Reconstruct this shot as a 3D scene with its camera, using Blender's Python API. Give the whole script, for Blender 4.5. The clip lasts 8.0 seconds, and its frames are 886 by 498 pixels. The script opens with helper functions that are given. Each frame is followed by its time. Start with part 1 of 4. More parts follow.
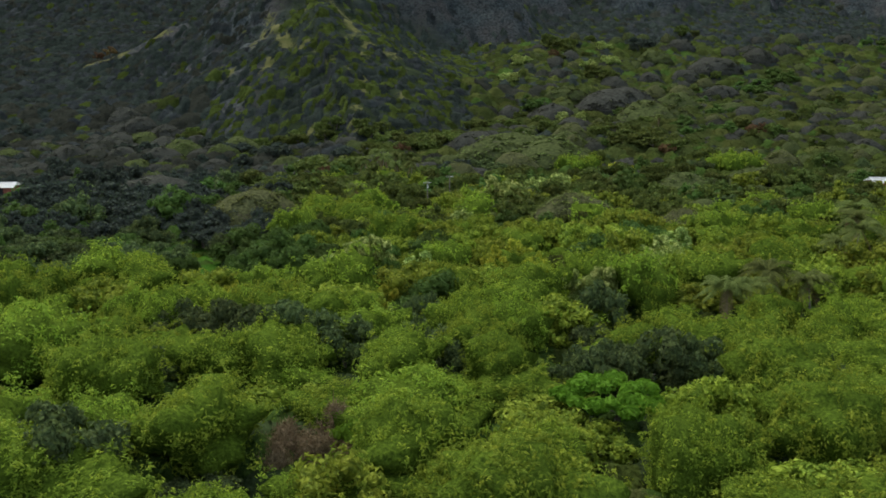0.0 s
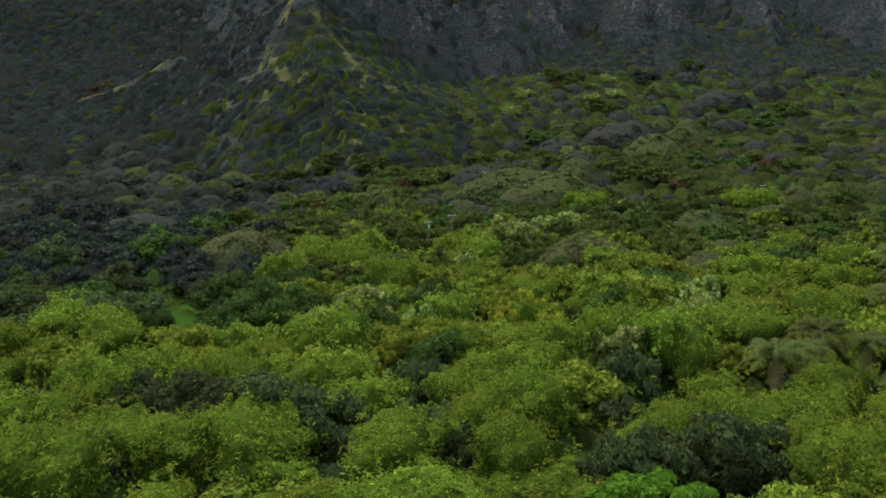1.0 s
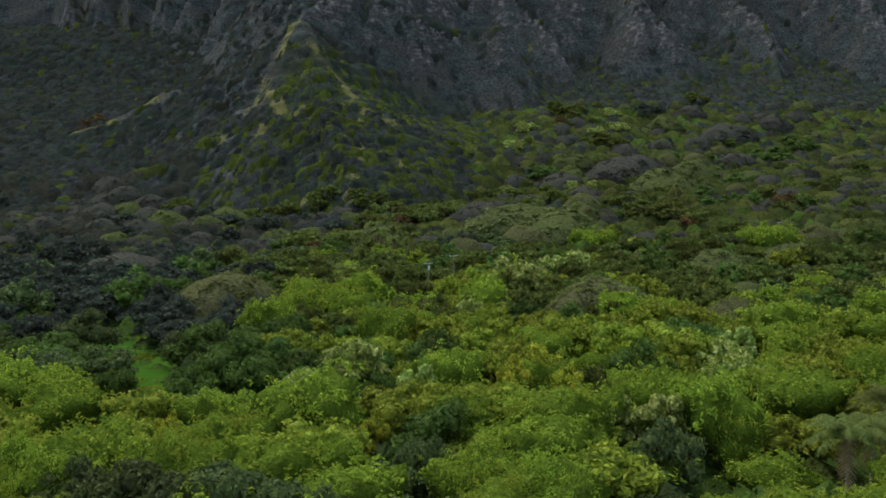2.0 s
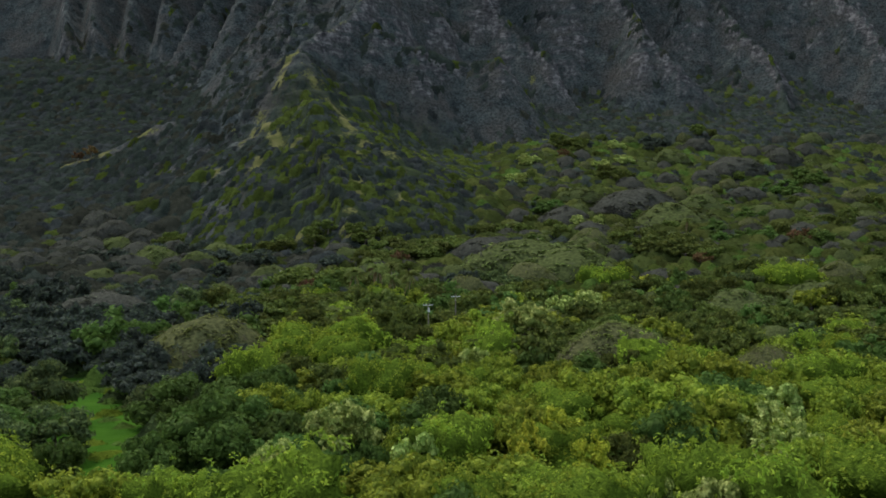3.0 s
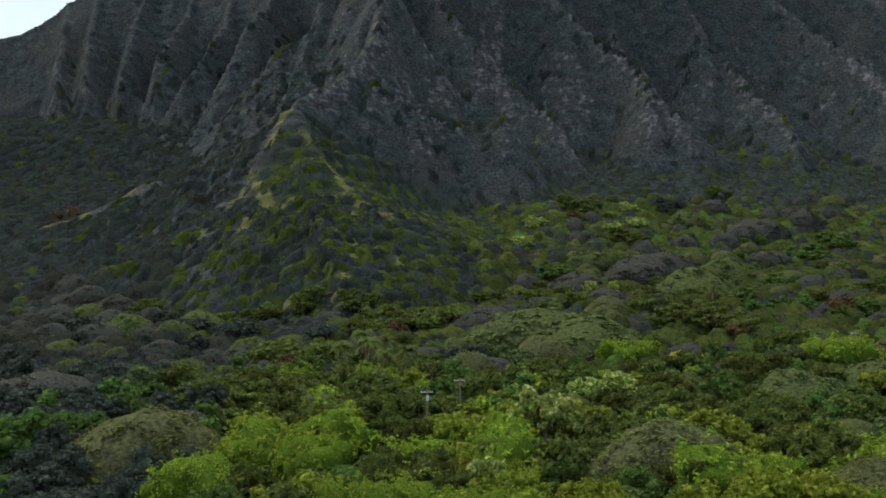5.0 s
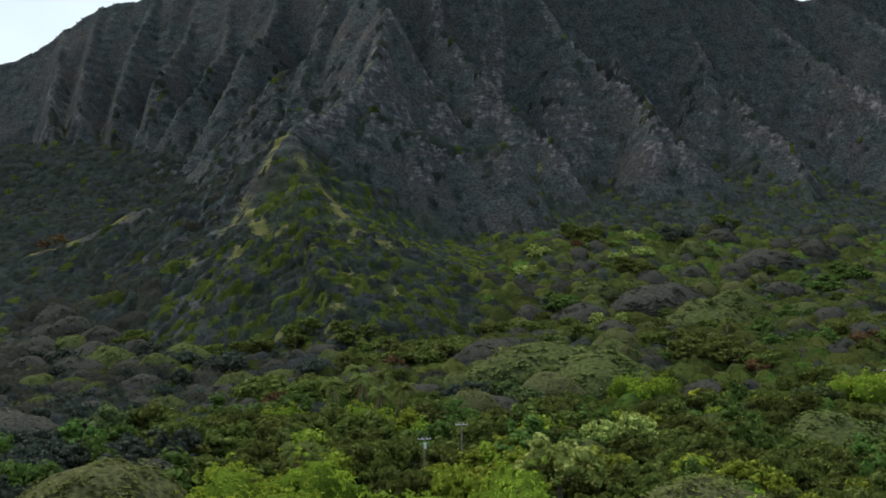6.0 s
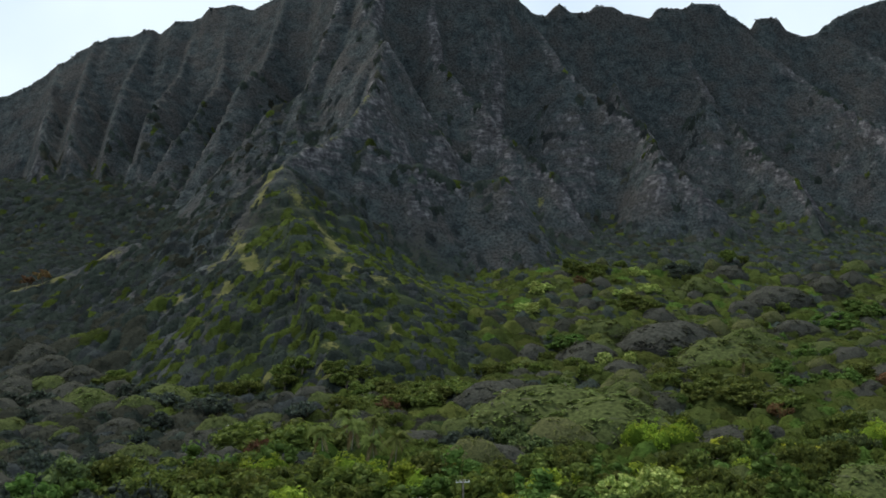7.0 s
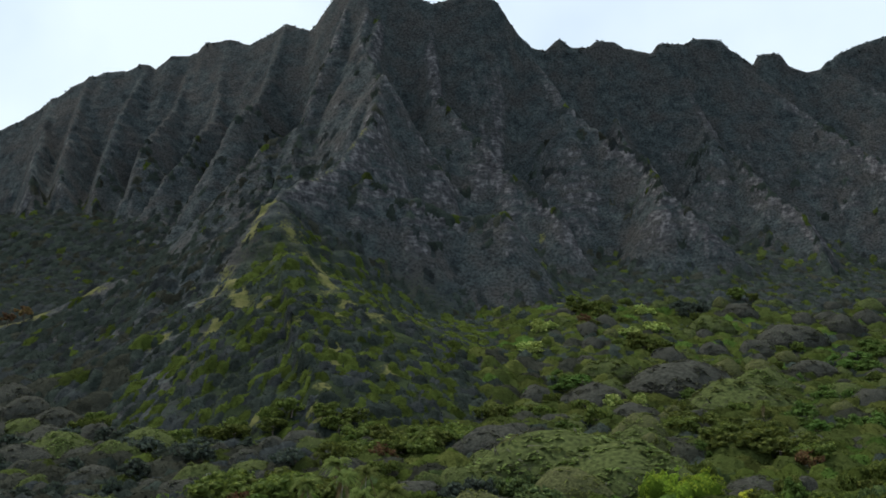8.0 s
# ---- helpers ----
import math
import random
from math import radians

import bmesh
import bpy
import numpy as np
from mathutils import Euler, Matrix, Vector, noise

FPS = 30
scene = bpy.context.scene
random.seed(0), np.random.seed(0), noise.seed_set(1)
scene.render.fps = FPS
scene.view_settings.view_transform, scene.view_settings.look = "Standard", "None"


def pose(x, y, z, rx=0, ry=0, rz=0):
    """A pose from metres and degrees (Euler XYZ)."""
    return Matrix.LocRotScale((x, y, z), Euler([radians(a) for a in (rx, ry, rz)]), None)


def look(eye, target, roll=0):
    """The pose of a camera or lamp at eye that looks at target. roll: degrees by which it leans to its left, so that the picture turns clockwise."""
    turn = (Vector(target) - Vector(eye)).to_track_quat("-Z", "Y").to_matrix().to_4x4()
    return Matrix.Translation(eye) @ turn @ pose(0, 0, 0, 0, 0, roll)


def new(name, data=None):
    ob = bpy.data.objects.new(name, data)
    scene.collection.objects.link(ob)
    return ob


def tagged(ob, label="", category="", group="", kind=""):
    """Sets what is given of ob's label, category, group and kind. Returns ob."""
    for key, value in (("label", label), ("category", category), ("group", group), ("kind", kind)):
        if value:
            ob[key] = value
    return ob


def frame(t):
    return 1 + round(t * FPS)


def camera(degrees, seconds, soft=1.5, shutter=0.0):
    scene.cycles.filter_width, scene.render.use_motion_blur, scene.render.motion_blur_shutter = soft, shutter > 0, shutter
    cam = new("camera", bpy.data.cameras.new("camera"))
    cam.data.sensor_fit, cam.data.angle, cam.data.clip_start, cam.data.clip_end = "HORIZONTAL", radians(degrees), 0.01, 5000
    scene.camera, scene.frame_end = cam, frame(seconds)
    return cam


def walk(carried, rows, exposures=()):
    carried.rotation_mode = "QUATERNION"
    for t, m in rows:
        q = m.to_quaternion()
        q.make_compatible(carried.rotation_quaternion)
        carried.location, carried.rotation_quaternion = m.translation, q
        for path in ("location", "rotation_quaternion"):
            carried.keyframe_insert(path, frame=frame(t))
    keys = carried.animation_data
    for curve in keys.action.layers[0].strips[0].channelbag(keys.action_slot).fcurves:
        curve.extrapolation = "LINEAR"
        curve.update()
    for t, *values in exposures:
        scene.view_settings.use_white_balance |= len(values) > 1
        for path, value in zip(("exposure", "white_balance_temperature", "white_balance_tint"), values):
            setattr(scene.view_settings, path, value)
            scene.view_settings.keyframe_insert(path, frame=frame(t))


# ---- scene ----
# ---------------------------------------------------------------- camera
cam = camera(52.9, 8.0, soft=1.75)
METRES, EYE, TILT, LEAN, TURN = 150.0, 35.0, 0.0, 0.0, 0.0
ROWS = [
    (0.0, 0.0, 0.0, 0.0, -0.05, -9.23, 0.31),
    (0.5, -0.0015, 0.0578, 0.0013, -0.01, -8.18, 0.32),
    (1.0, -0.0024, 0.1158, 0.0026, 0.0, -7.12, 0.34),
    (1.5, -0.0033, 0.1751, 0.0038, -0.01, -6.04, 0.35),
    (3.0, -0.0057, 0.3533, 0.0059, 0.01, -2.81, 0.3),
    (3.5, -0.0059, 0.4157, 0.0065, 0.05, -1.76, 0.27),
    (4.0, -0.0073, 0.4789, 0.0066, 0.01, -0.77, 0.25),
    (4.5, -0.0076, 0.5435, 0.0059, 0.03, 0.32, 0.22),
    (6.0, -0.0084, 0.7354, 0.0061, 0.02, 3.33, 0.04),
    (6.5, -0.0083, 0.8011, 0.0069, -0.04, 4.44, -0.05),
    (7.0, -0.0096, 0.8656, 0.0071, -0.11, 5.79, -0.03),
    (7.5, -0.0101, 0.9323, 0.0076, -0.15, 7.02, -0.1),
    (8.0, -0.0119, 0.9998, 0.0083, -0.25, 8.34, -0.11),
]
walk(cam, [(t, pose(0, 0, EYE, TILT, LEAN, TURN) @ pose(METRES * x, METRES * y, METRES * z, 90 + pitch, roll, yaw)) for t, x, y, z, yaw, pitch, roll in ROWS])

# ---------------------------------------------------------------- sky and sun
SUN_EL, SUN_AZ = 57.0, -38.0  # degrees; azimuth from ahead (+y), negative to the left
world = bpy.data.worlds.new("overcast_sky")
scene.world = world
world.use_nodes = True
wn, wl = world.node_tree.nodes, world.node_tree.links
wn.clear()
sky = wn.new("ShaderNodeTexSky")
sky.sky_type, sky.sun_disc = "NISHITA", False
sky.sun_elevation, sky.sun_rotation = radians(SUN_EL), radians(SUN_AZ)
coords = wn.new("ShaderNodeTexCoord")
cloud = wn.new("ShaderNodeTexNoise")
cloud.inputs["Scale"].default_value, cloud.inputs["Detail"].default_value = 2.2, 5.0
veil = wn.new("ShaderNodeValToRGB")
veil.color_ramp.elements[0].position, veil.color_ramp.elements[0].color = 0.36, (0.58, 0.70, 0.87, 1)
veil.color_ramp.elements[1].position, veil.color_ramp.elements[1].color = 0.58, (0.76, 0.875, 0.95, 1)
lift = wn.new("ShaderNodeVectorMath")
lift.operation = "SCALE"
lift.inputs["Scale"].default_value = 10.0
blend = wn.new("ShaderNodeMix")
blend.data_type = "RGBA"
blend.inputs[0].default_value = 0.85
back = wn.new("ShaderNodeBackground")
back.inputs["Strength"].default_value = 0.1
wout = wn.new("ShaderNodeOutputWorld")
wl.new(coords.outputs["Generated"], cloud.inputs["Vector"])
wl.new(cloud.outputs["Fac"], veil.inputs["Fac"])
wl.new(veil.outputs["Color"], lift.inputs[0])
wl.new(sky.outputs["Color"], blend.inputs[6])
wl.new(lift.outputs["Vector"], blend.inputs[7])
wl.new(blend.outputs[2], back.inputs["Color"])
wl.new(back.outputs["Background"], wout.inputs["Surface"])

sun = new("sun", bpy.data.lights.new("sun", "SUN"))
sun.data.energy, sun.data.angle, sun.data.color = 3.0, radians(14), (1.0, 0.94, 0.84)
az, el = radians(SUN_AZ), radians(SUN_EL)
sun.matrix_world = look((0, 0, 0), (-math.sin(az) * math.cos(el), -math.cos(az) * math.cos(el), -math.sin(el)))
scene.view_settings.exposure = 0.29

# ---------------------------------------------------------------- small numeric helpers
rng = np.random.default_rng(7)
LATTICE = rng.random((256, 256))


def grain(x, y, size, shift=0):
    """Smooth value noise, 0 to 1, with features of the given size in metres."""
    u, v = np.asarray(x, float) / size + 17.3 * shift, np.asarray(y, float) / size + 5.1 * shift
    i, j = np.floor(u).astype(int), np.floor(v).astype(int)
    f, g = u - i, v - j
    f, g = f * f * (3 - 2 * f), g * g * (3 - 2 * g)
    a, b = LATTICE[i % 256, j % 256], LATTICE[(i + 1) % 256, j % 256]
    c, d = LATTICE[i % 256, (j + 1) % 256], LATTICE[(i + 1) % 256, (j + 1) % 256]
    return (a * (1 - f) + b * f) * (1 - g) + (c * (1 - f) + d * f) * g


def rough(x, y, size, octaves=4, shift=0):
    total, weight, norm = 0, 1.0, 0
    for o in range(octaves):
        total = total + weight * grain(x, y, size / 2 ** o, shift + o)
        norm += weight
        weight *= 0.5
    return total / norm


def ramp(v, lo, hi):
    s = np.clip((v - lo) / (hi - lo), 0, 1)
    return s * s * (3 - 2 * s)


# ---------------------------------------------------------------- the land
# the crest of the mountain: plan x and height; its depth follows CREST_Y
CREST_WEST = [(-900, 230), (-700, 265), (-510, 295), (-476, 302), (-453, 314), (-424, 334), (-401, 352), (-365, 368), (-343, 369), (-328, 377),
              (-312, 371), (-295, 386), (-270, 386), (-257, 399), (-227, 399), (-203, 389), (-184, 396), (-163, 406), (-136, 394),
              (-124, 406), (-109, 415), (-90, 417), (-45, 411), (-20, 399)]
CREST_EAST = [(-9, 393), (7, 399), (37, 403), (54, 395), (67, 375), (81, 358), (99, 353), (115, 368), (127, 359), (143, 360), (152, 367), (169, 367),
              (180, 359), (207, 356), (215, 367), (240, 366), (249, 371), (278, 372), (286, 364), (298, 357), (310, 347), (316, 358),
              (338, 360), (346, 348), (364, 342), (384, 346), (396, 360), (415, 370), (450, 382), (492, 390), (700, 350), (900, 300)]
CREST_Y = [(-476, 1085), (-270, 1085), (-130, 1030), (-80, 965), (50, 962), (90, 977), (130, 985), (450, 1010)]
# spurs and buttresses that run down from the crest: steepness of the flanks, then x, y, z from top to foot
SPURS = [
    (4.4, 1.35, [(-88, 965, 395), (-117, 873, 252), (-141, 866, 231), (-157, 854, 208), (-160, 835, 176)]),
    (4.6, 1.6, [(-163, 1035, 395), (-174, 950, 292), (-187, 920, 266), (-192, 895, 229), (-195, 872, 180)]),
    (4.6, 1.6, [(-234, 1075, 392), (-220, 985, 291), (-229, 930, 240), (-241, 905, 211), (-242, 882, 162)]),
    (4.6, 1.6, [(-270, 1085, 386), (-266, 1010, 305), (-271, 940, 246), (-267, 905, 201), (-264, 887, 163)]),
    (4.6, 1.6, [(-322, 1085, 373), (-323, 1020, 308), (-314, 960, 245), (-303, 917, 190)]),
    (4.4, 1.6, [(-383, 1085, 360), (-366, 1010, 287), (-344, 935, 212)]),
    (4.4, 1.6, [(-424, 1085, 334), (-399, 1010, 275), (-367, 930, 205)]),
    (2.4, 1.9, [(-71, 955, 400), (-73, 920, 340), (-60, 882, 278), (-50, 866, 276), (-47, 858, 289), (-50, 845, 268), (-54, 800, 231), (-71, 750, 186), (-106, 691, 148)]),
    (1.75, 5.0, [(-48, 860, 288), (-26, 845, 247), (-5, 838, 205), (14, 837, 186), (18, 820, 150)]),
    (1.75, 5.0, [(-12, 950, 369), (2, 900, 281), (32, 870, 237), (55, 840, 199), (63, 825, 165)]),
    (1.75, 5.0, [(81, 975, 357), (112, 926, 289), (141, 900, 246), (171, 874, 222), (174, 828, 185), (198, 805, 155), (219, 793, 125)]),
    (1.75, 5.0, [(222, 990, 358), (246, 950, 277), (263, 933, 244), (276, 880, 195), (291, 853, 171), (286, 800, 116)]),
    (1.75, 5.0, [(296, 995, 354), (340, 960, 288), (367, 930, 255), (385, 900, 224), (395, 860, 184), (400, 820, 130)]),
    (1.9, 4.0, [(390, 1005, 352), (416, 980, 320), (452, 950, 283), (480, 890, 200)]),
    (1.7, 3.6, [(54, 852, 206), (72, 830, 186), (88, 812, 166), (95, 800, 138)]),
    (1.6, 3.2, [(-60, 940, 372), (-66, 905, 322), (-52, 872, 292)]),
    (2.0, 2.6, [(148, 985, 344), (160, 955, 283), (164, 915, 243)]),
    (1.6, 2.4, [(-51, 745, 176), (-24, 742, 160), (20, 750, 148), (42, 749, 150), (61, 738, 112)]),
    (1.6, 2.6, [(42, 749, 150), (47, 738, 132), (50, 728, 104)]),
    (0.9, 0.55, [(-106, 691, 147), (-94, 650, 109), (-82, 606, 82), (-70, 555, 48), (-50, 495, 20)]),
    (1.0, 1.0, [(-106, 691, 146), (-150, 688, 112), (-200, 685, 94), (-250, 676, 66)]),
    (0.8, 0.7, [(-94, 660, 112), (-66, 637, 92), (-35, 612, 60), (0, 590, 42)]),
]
BASE_Y = [(-200, 0), (250, 0), (385, 4), (466, 16), (530, 20), (600, 35), (670, 63), (740, 92), (800, 112), (880, 150), (950, 170), (1100, 150), (1400, 60), (2500, 20)]
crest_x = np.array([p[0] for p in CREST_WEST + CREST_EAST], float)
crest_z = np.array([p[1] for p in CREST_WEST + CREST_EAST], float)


def ridge(x, y, pts, west, east, r):
    """Height of a sharp ridge through the points, with flanks of the given steepness to either side and a top rounded over r metres."""
    h = np.full(np.shape(x), -1e3)
    for (ax, ay, az_), (bx, by, bz) in zip(pts[:-1], pts[1:]):
        dx, dy = bx - ax, by - ay
        s = np.clip(((x - ax) * dx + (y - ay) * dy) / (dx * dx + dy * dy), 0, 1)
        d = np.hypot(x - ax - s * dx, y - ay - s * dy)
        k = np.where((x - ax) * dy - (y - ay) * dx > 0, west, east) if by < ay else np.where((x - ax) * dy - (y - ay) * dx > 0, east, west)
        h = np.maximum(h, az_ + s * (bz - az_) - k * (np.sqrt(d * d + r * r) - r))
    return h


def base_height(x, y):
    h = np.interp(y, [p[0] for p in BASE_Y], [p[1] for p in BASE_Y])
    h = h + np.clip(x, -120, 160) * np.where(x < 0, 0.09, 0.03) * ramp(y, 330, 440) * (1 - ramp(y, 520, 620))
    h = h + (18 * ramp(y, 790, 880) - 5 * ramp(y, 560, 700)) * (1 - ramp(x, -200, -100))
    h = h + 6 * np.exp(-((x - 85) / 55) ** 2) * ramp(y, 540, 600) * (1 - ramp(y, 690, 740))
    h = h * (1 - 0.14 * ramp(x, 250, 420) * ramp(y, 650, 800)) * (1 - ramp(np.abs(x), 700, 1800))
    return h + (6 * (rough(x, y, 90, 3, 3) - 0.5) + 3.5 * (rough(x, y, 34, 2, 4) - 0.5) * ramp(y, 520, 640)) * ramp(y, 250, 600)


def land_height(x, y):
    x, y = np.asarray(x, float), np.asarray(y, float)
    base = base_height(x, y)
    wx = x + 9 * (rough(x, y, 46, 3, 11) - 0.5)
    wy = y + 8 * (rough(x, y, 46, 3, 12) - 0.5)
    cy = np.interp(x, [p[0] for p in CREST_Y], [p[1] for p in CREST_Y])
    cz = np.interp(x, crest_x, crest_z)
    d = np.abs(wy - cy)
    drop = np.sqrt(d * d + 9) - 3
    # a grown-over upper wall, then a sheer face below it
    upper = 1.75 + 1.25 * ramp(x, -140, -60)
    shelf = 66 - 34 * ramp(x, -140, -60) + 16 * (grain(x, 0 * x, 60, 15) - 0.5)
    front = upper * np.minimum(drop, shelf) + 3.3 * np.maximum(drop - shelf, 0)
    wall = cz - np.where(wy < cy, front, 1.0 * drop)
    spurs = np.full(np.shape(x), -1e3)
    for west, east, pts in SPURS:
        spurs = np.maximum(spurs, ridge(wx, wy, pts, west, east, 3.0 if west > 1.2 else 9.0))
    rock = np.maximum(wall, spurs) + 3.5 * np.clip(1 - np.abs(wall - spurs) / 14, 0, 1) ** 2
    # gullies worn down the faces
    steep = ramp(rock - base, 8, 50) * (0.25 + 0.75 * ramp(d, 10, 60))
    lean = x + 0.18 * (y - 900) + 14 * (rough(x, y, 70, 2, 21) - 0.5)
    groove = np.abs(2 * grain(lean, y * 0.16, 20, 5) - 1) + 0.5 * np.abs(2 * grain(lean, y * 0.2, 9, 6) - 1)
    rock = rock - 3.5 * steep * (1 - np.minimum(groove, 1))
    rock = rock + 8 * steep * (rough(x, y, 22, 5, 8) - 0.5)
    # ledges of the lava beds
    rock = rock + 2.2 * grain(x, y, 30, 14) * steep * np.sin(rock * 2 * math.pi / 11 + 4 * grain(x, y, 80, 9))
    top = np.maximum(base, rock)
    gap = np.abs(base - rock)
    return top + 5 * np.exp(-gap / 9) * (rock > -500) * ramp(y, 480, 620)


def steepness(x, y):
    e = 3.0
    return np.hypot(land_height(x + e, y) - land_height(x - e, y), land_height(x, y + e) - land_height(x, y - e)) / (2 * e)


# ---------------------------------------------------------------- materials
def material(name, rough_=0.9, gloss=0.25):
    m = bpy.data.materials.new(name)
    m.use_nodes = True
    b = m.node_tree.nodes["Principled BSDF"]
    b.inputs["Roughness"].default_value = rough_
    b.inputs["Specular IOR Level"].default_value = gloss
    return m, m.node_tree.nodes, m.node_tree.links, b


def ramp_node(n, stops):
    r = n.new("ShaderNodeValToRGB")
    while len(r.color_ramp.elements) < len(stops):
        r.color_ramp.elements.new(0.5)
    for e, (p, c) in zip(r.color_ramp.elements, stops):
        e.position, e.color = p, (*c, 1)
    return r


def noise_node(n, l, size, detail=4, vector=None, rough_=0.55):
    t = n.new("ShaderNodeTexNoise")
    t.inputs["Scale"].default_value, t.inputs["Detail"].default_value, t.inputs["Roughness"].default_value = 1.0 / size, detail, rough_
    if vector:
        l.new(vector, t.inputs["Vector"])
    return t


def mix_node(n, l, fac, a, b, mode="MIX"):
    m = n.new("ShaderNodeMix")
    m.data_type, m.blend_type = "RGBA", mode
    for socket, value in ((m.inputs[0], fac), (m.inputs[6], a), (m.inputs[7], b)):
        if isinstance(value, (int, float)):
            socket.default_value = value
        elif isinstance(value, tuple):
            socket.default_value = (*value, 1)
        else:
            l.new(value, socket)
    return m.outputs[2]


def leaf_material(name, dark, light, tip=None, tip_share=0.12, thin=0.3):
    """Foliage: every leaf has its own shade, every tree its own cast; tips show on some leaves of the sunny outside."""
    m, n, l, b = material(name, 0.75, 0.08)
    geo, info, pos = n.new("ShaderNodeNewGeometry"), n.new("ShaderNodeObjectInfo"), n.new("ShaderNodeTexCoord")
    col = ramp_node(n, [(0.0, tuple(0.8 * a + 0.2 * b_ for a, b_ in zip(dark, light))), (1.0, tuple(0.3 * a + 0.7 * b_ for a, b_ in zip(dark, light)))])
    l.new(geo.outputs["Random Per Island"], col.inputs["Fac"])
    colour = col.outputs["Color"]
    if tip:
        big = noise_node(n, l, 0.9, 2, pos.outputs["Object"])
        cut = ramp_node(n, [(0.5 - tip_share, (0, 0, 0)), (0.62 - tip_share, (1, 1, 1))])
        l.new(big.outputs["Fac"], cut.inputs["Fac"])
        colour = mix_node(n, l, cut.outputs["Color"], colour, tip)
    mottle = noise_node(n, l, 0.22, 3, pos.outputs["Object"], 0.65)
    grainy = ramp_node(n, [(0.3, (0.72, 0.72, 0.72)), (0.7, (1.28, 1.28, 1.28))])
    l.new(mottle.outputs["Fac"], grainy.inputs["Fac"])
    colour = mix_node(n, l, 1.0, colour, grainy.outputs["Color"], "MULTIPLY")
    relief = n.new("ShaderNodeBump")
    relief.inputs["Strength"].default_value, relief.inputs["Distance"].default_value = 0.8, 0.3
    l.new(mottle.outputs["Fac"], relief.inputs["Height"])
    l.new(relief.outputs["Normal"], b.inputs["Normal"])
    shade = n.new("ShaderNodeHueSaturation")
    for socket, lo, hi in (("Hue", 0.486, 0.514), ("Value", 0.74, 1.22)):
        mr = n.new("ShaderNodeMapRange")
        mr.inputs["To Min"].default_value, mr.inputs["To Max"].default_value = lo, hi
        l.new(info.outputs["Random"], mr.inputs["Value"])
        l.new(mr.outputs["Result"], shade.inputs[socket])
    l.new(colour, shade.inputs["Color"])
    l.new(shade.outputs["Color"], b.inputs["Base Color"])
    glow = n.new("ShaderNodeBsdfTranslucent")
    l.new(shade.outputs["Color"], glow.inputs["Color"])
    both = n.new("ShaderNodeMixShader")
    both.inputs[0].default_value = thin
    l.new(b.outputs["BSDF"], both.inputs[1])
    l.new(glow.outputs["BSDF"], both.inputs[2])
    l.new(both.outputs["Shader"], n["Material Output"].inputs["Surface"])
    return m


# kind: darkest and lightest leaf, then young tips and their share, and how much light goes through
PALETTE = {
    "K": ("feathery_leaf", (0.104, 0.170, 0.020), (0.292, 0.388, 0.040), (0.355, 0.425, 0.046), -0.04, 0.4),
    "H": ("dark_leaf", (0.042, 0.064, 0.026), (0.096, 0.135, 0.050), (0.13, 0.17, 0.055), 0.02, 0.3),
    "G": ("glossy_leaf", (0.074, 0.115, 0.015), (0.210, 0.276, 0.032), (0.28, 0.335, 0.039), 0.05, 0.3),
    "V": ("vine_leaf", (0.046, 0.086, 0.020), (0.110, 0.176, 0.036), None, 0, 0.3),
    "F": ("silvery_leaf", (0.140, 0.205, 0.045), (0.300, 0.385, 0.100), (0.57, 0.63, 0.21), 0.0, 0.3),
    "Y": ("yellow_leaf", (0.150, 0.200, 0.020), (0.330, 0.370, 0.036), (0.52, 0.52, 0.06), 0.04, 0.3),
    "M": ("grey_twig_leaf", (0.035, 0.038, 0.030), (0.071, 0.074, 0.055), (0.074, 0.086, 0.042), -0.02, 0.2),
    "U": ("olive_fine_leaf", (0.045, 0.060, 0.019), (0.100, 0.126, 0.034), (0.11, 0.148, 0.036), 0.02, 0.25),
    "J": ("deep_green_leaf", (0.047, 0.067, 0.017), (0.110, 0.140, 0.031), (0.135, 0.160, 0.032), 0.0, 0.3),
    # S and N have cloud shade and grey-blue haze put into their leaf colours
    "S": ("hazy_scrub_leaf", (0.036, 0.043, 0.044), (0.072, 0.082, 0.080), None, 0, 0.2),
    "N": ("cloud_shaded_leaf", (0.031, 0.041, 0.036), (0.068, 0.084, 0.067), (0.062, 0.084, 0.05), 0.0, 0.25),
    "O": ("tan_fine_leaf", (0.062, 0.076, 0.022), (0.140, 0.158, 0.044), (0.14, 0.17, 0.036), 0.0, 0.25),
    "B": ("fresh_leaf", (0.070, 0.140, 0.012), (0.160, 0.290, 0.024), None, 0, 0.35),
    "R": ("rusty_leaf", (0.09, 0.050, 0.028), (0.19, 0.098, 0.045), (0.10, 0.10, 0.03), 0.0, 0.25),
    "D": ("dry_twig", (0.12, 0.086, 0.050), (0.26, 0.185, 0.11), None, 0, 0.1),
    "P": ("palm_frond", (0.058, 0.085, 0.020), (0.190, 0.220, 0.058), None, 0, 0.35),
    "T": ("dead_frond", (0.13, 0.095, 0.050), (0.26, 0.195, 0.110), None, 0, 0.2),
}
LEAF = {k: leaf_material(p[0], p[1], p[2], p[3], p[4], thin=p[5]) for k, p in PALETTE.items()}
ORDER = "KHGVFYMUJSBRNO"
# bare outer twigs of the umbrella trees
TWIG = {"M": leaf_material("grey_twigs", (0.037, 0.037, 0.033), (0.090, 0.088, 0.076), None, 0, thin=0.0),
        "U": leaf_material("olive_twigs", (0.030, 0.032, 0.021), (0.070, 0.070, 0.043), None, 0, thin=0.0),
        "O": leaf_material("tan_twigs", (0.046, 0.042, 0.028), (0.110, 0.096, 0.066), None, 0, thin=0.0)}


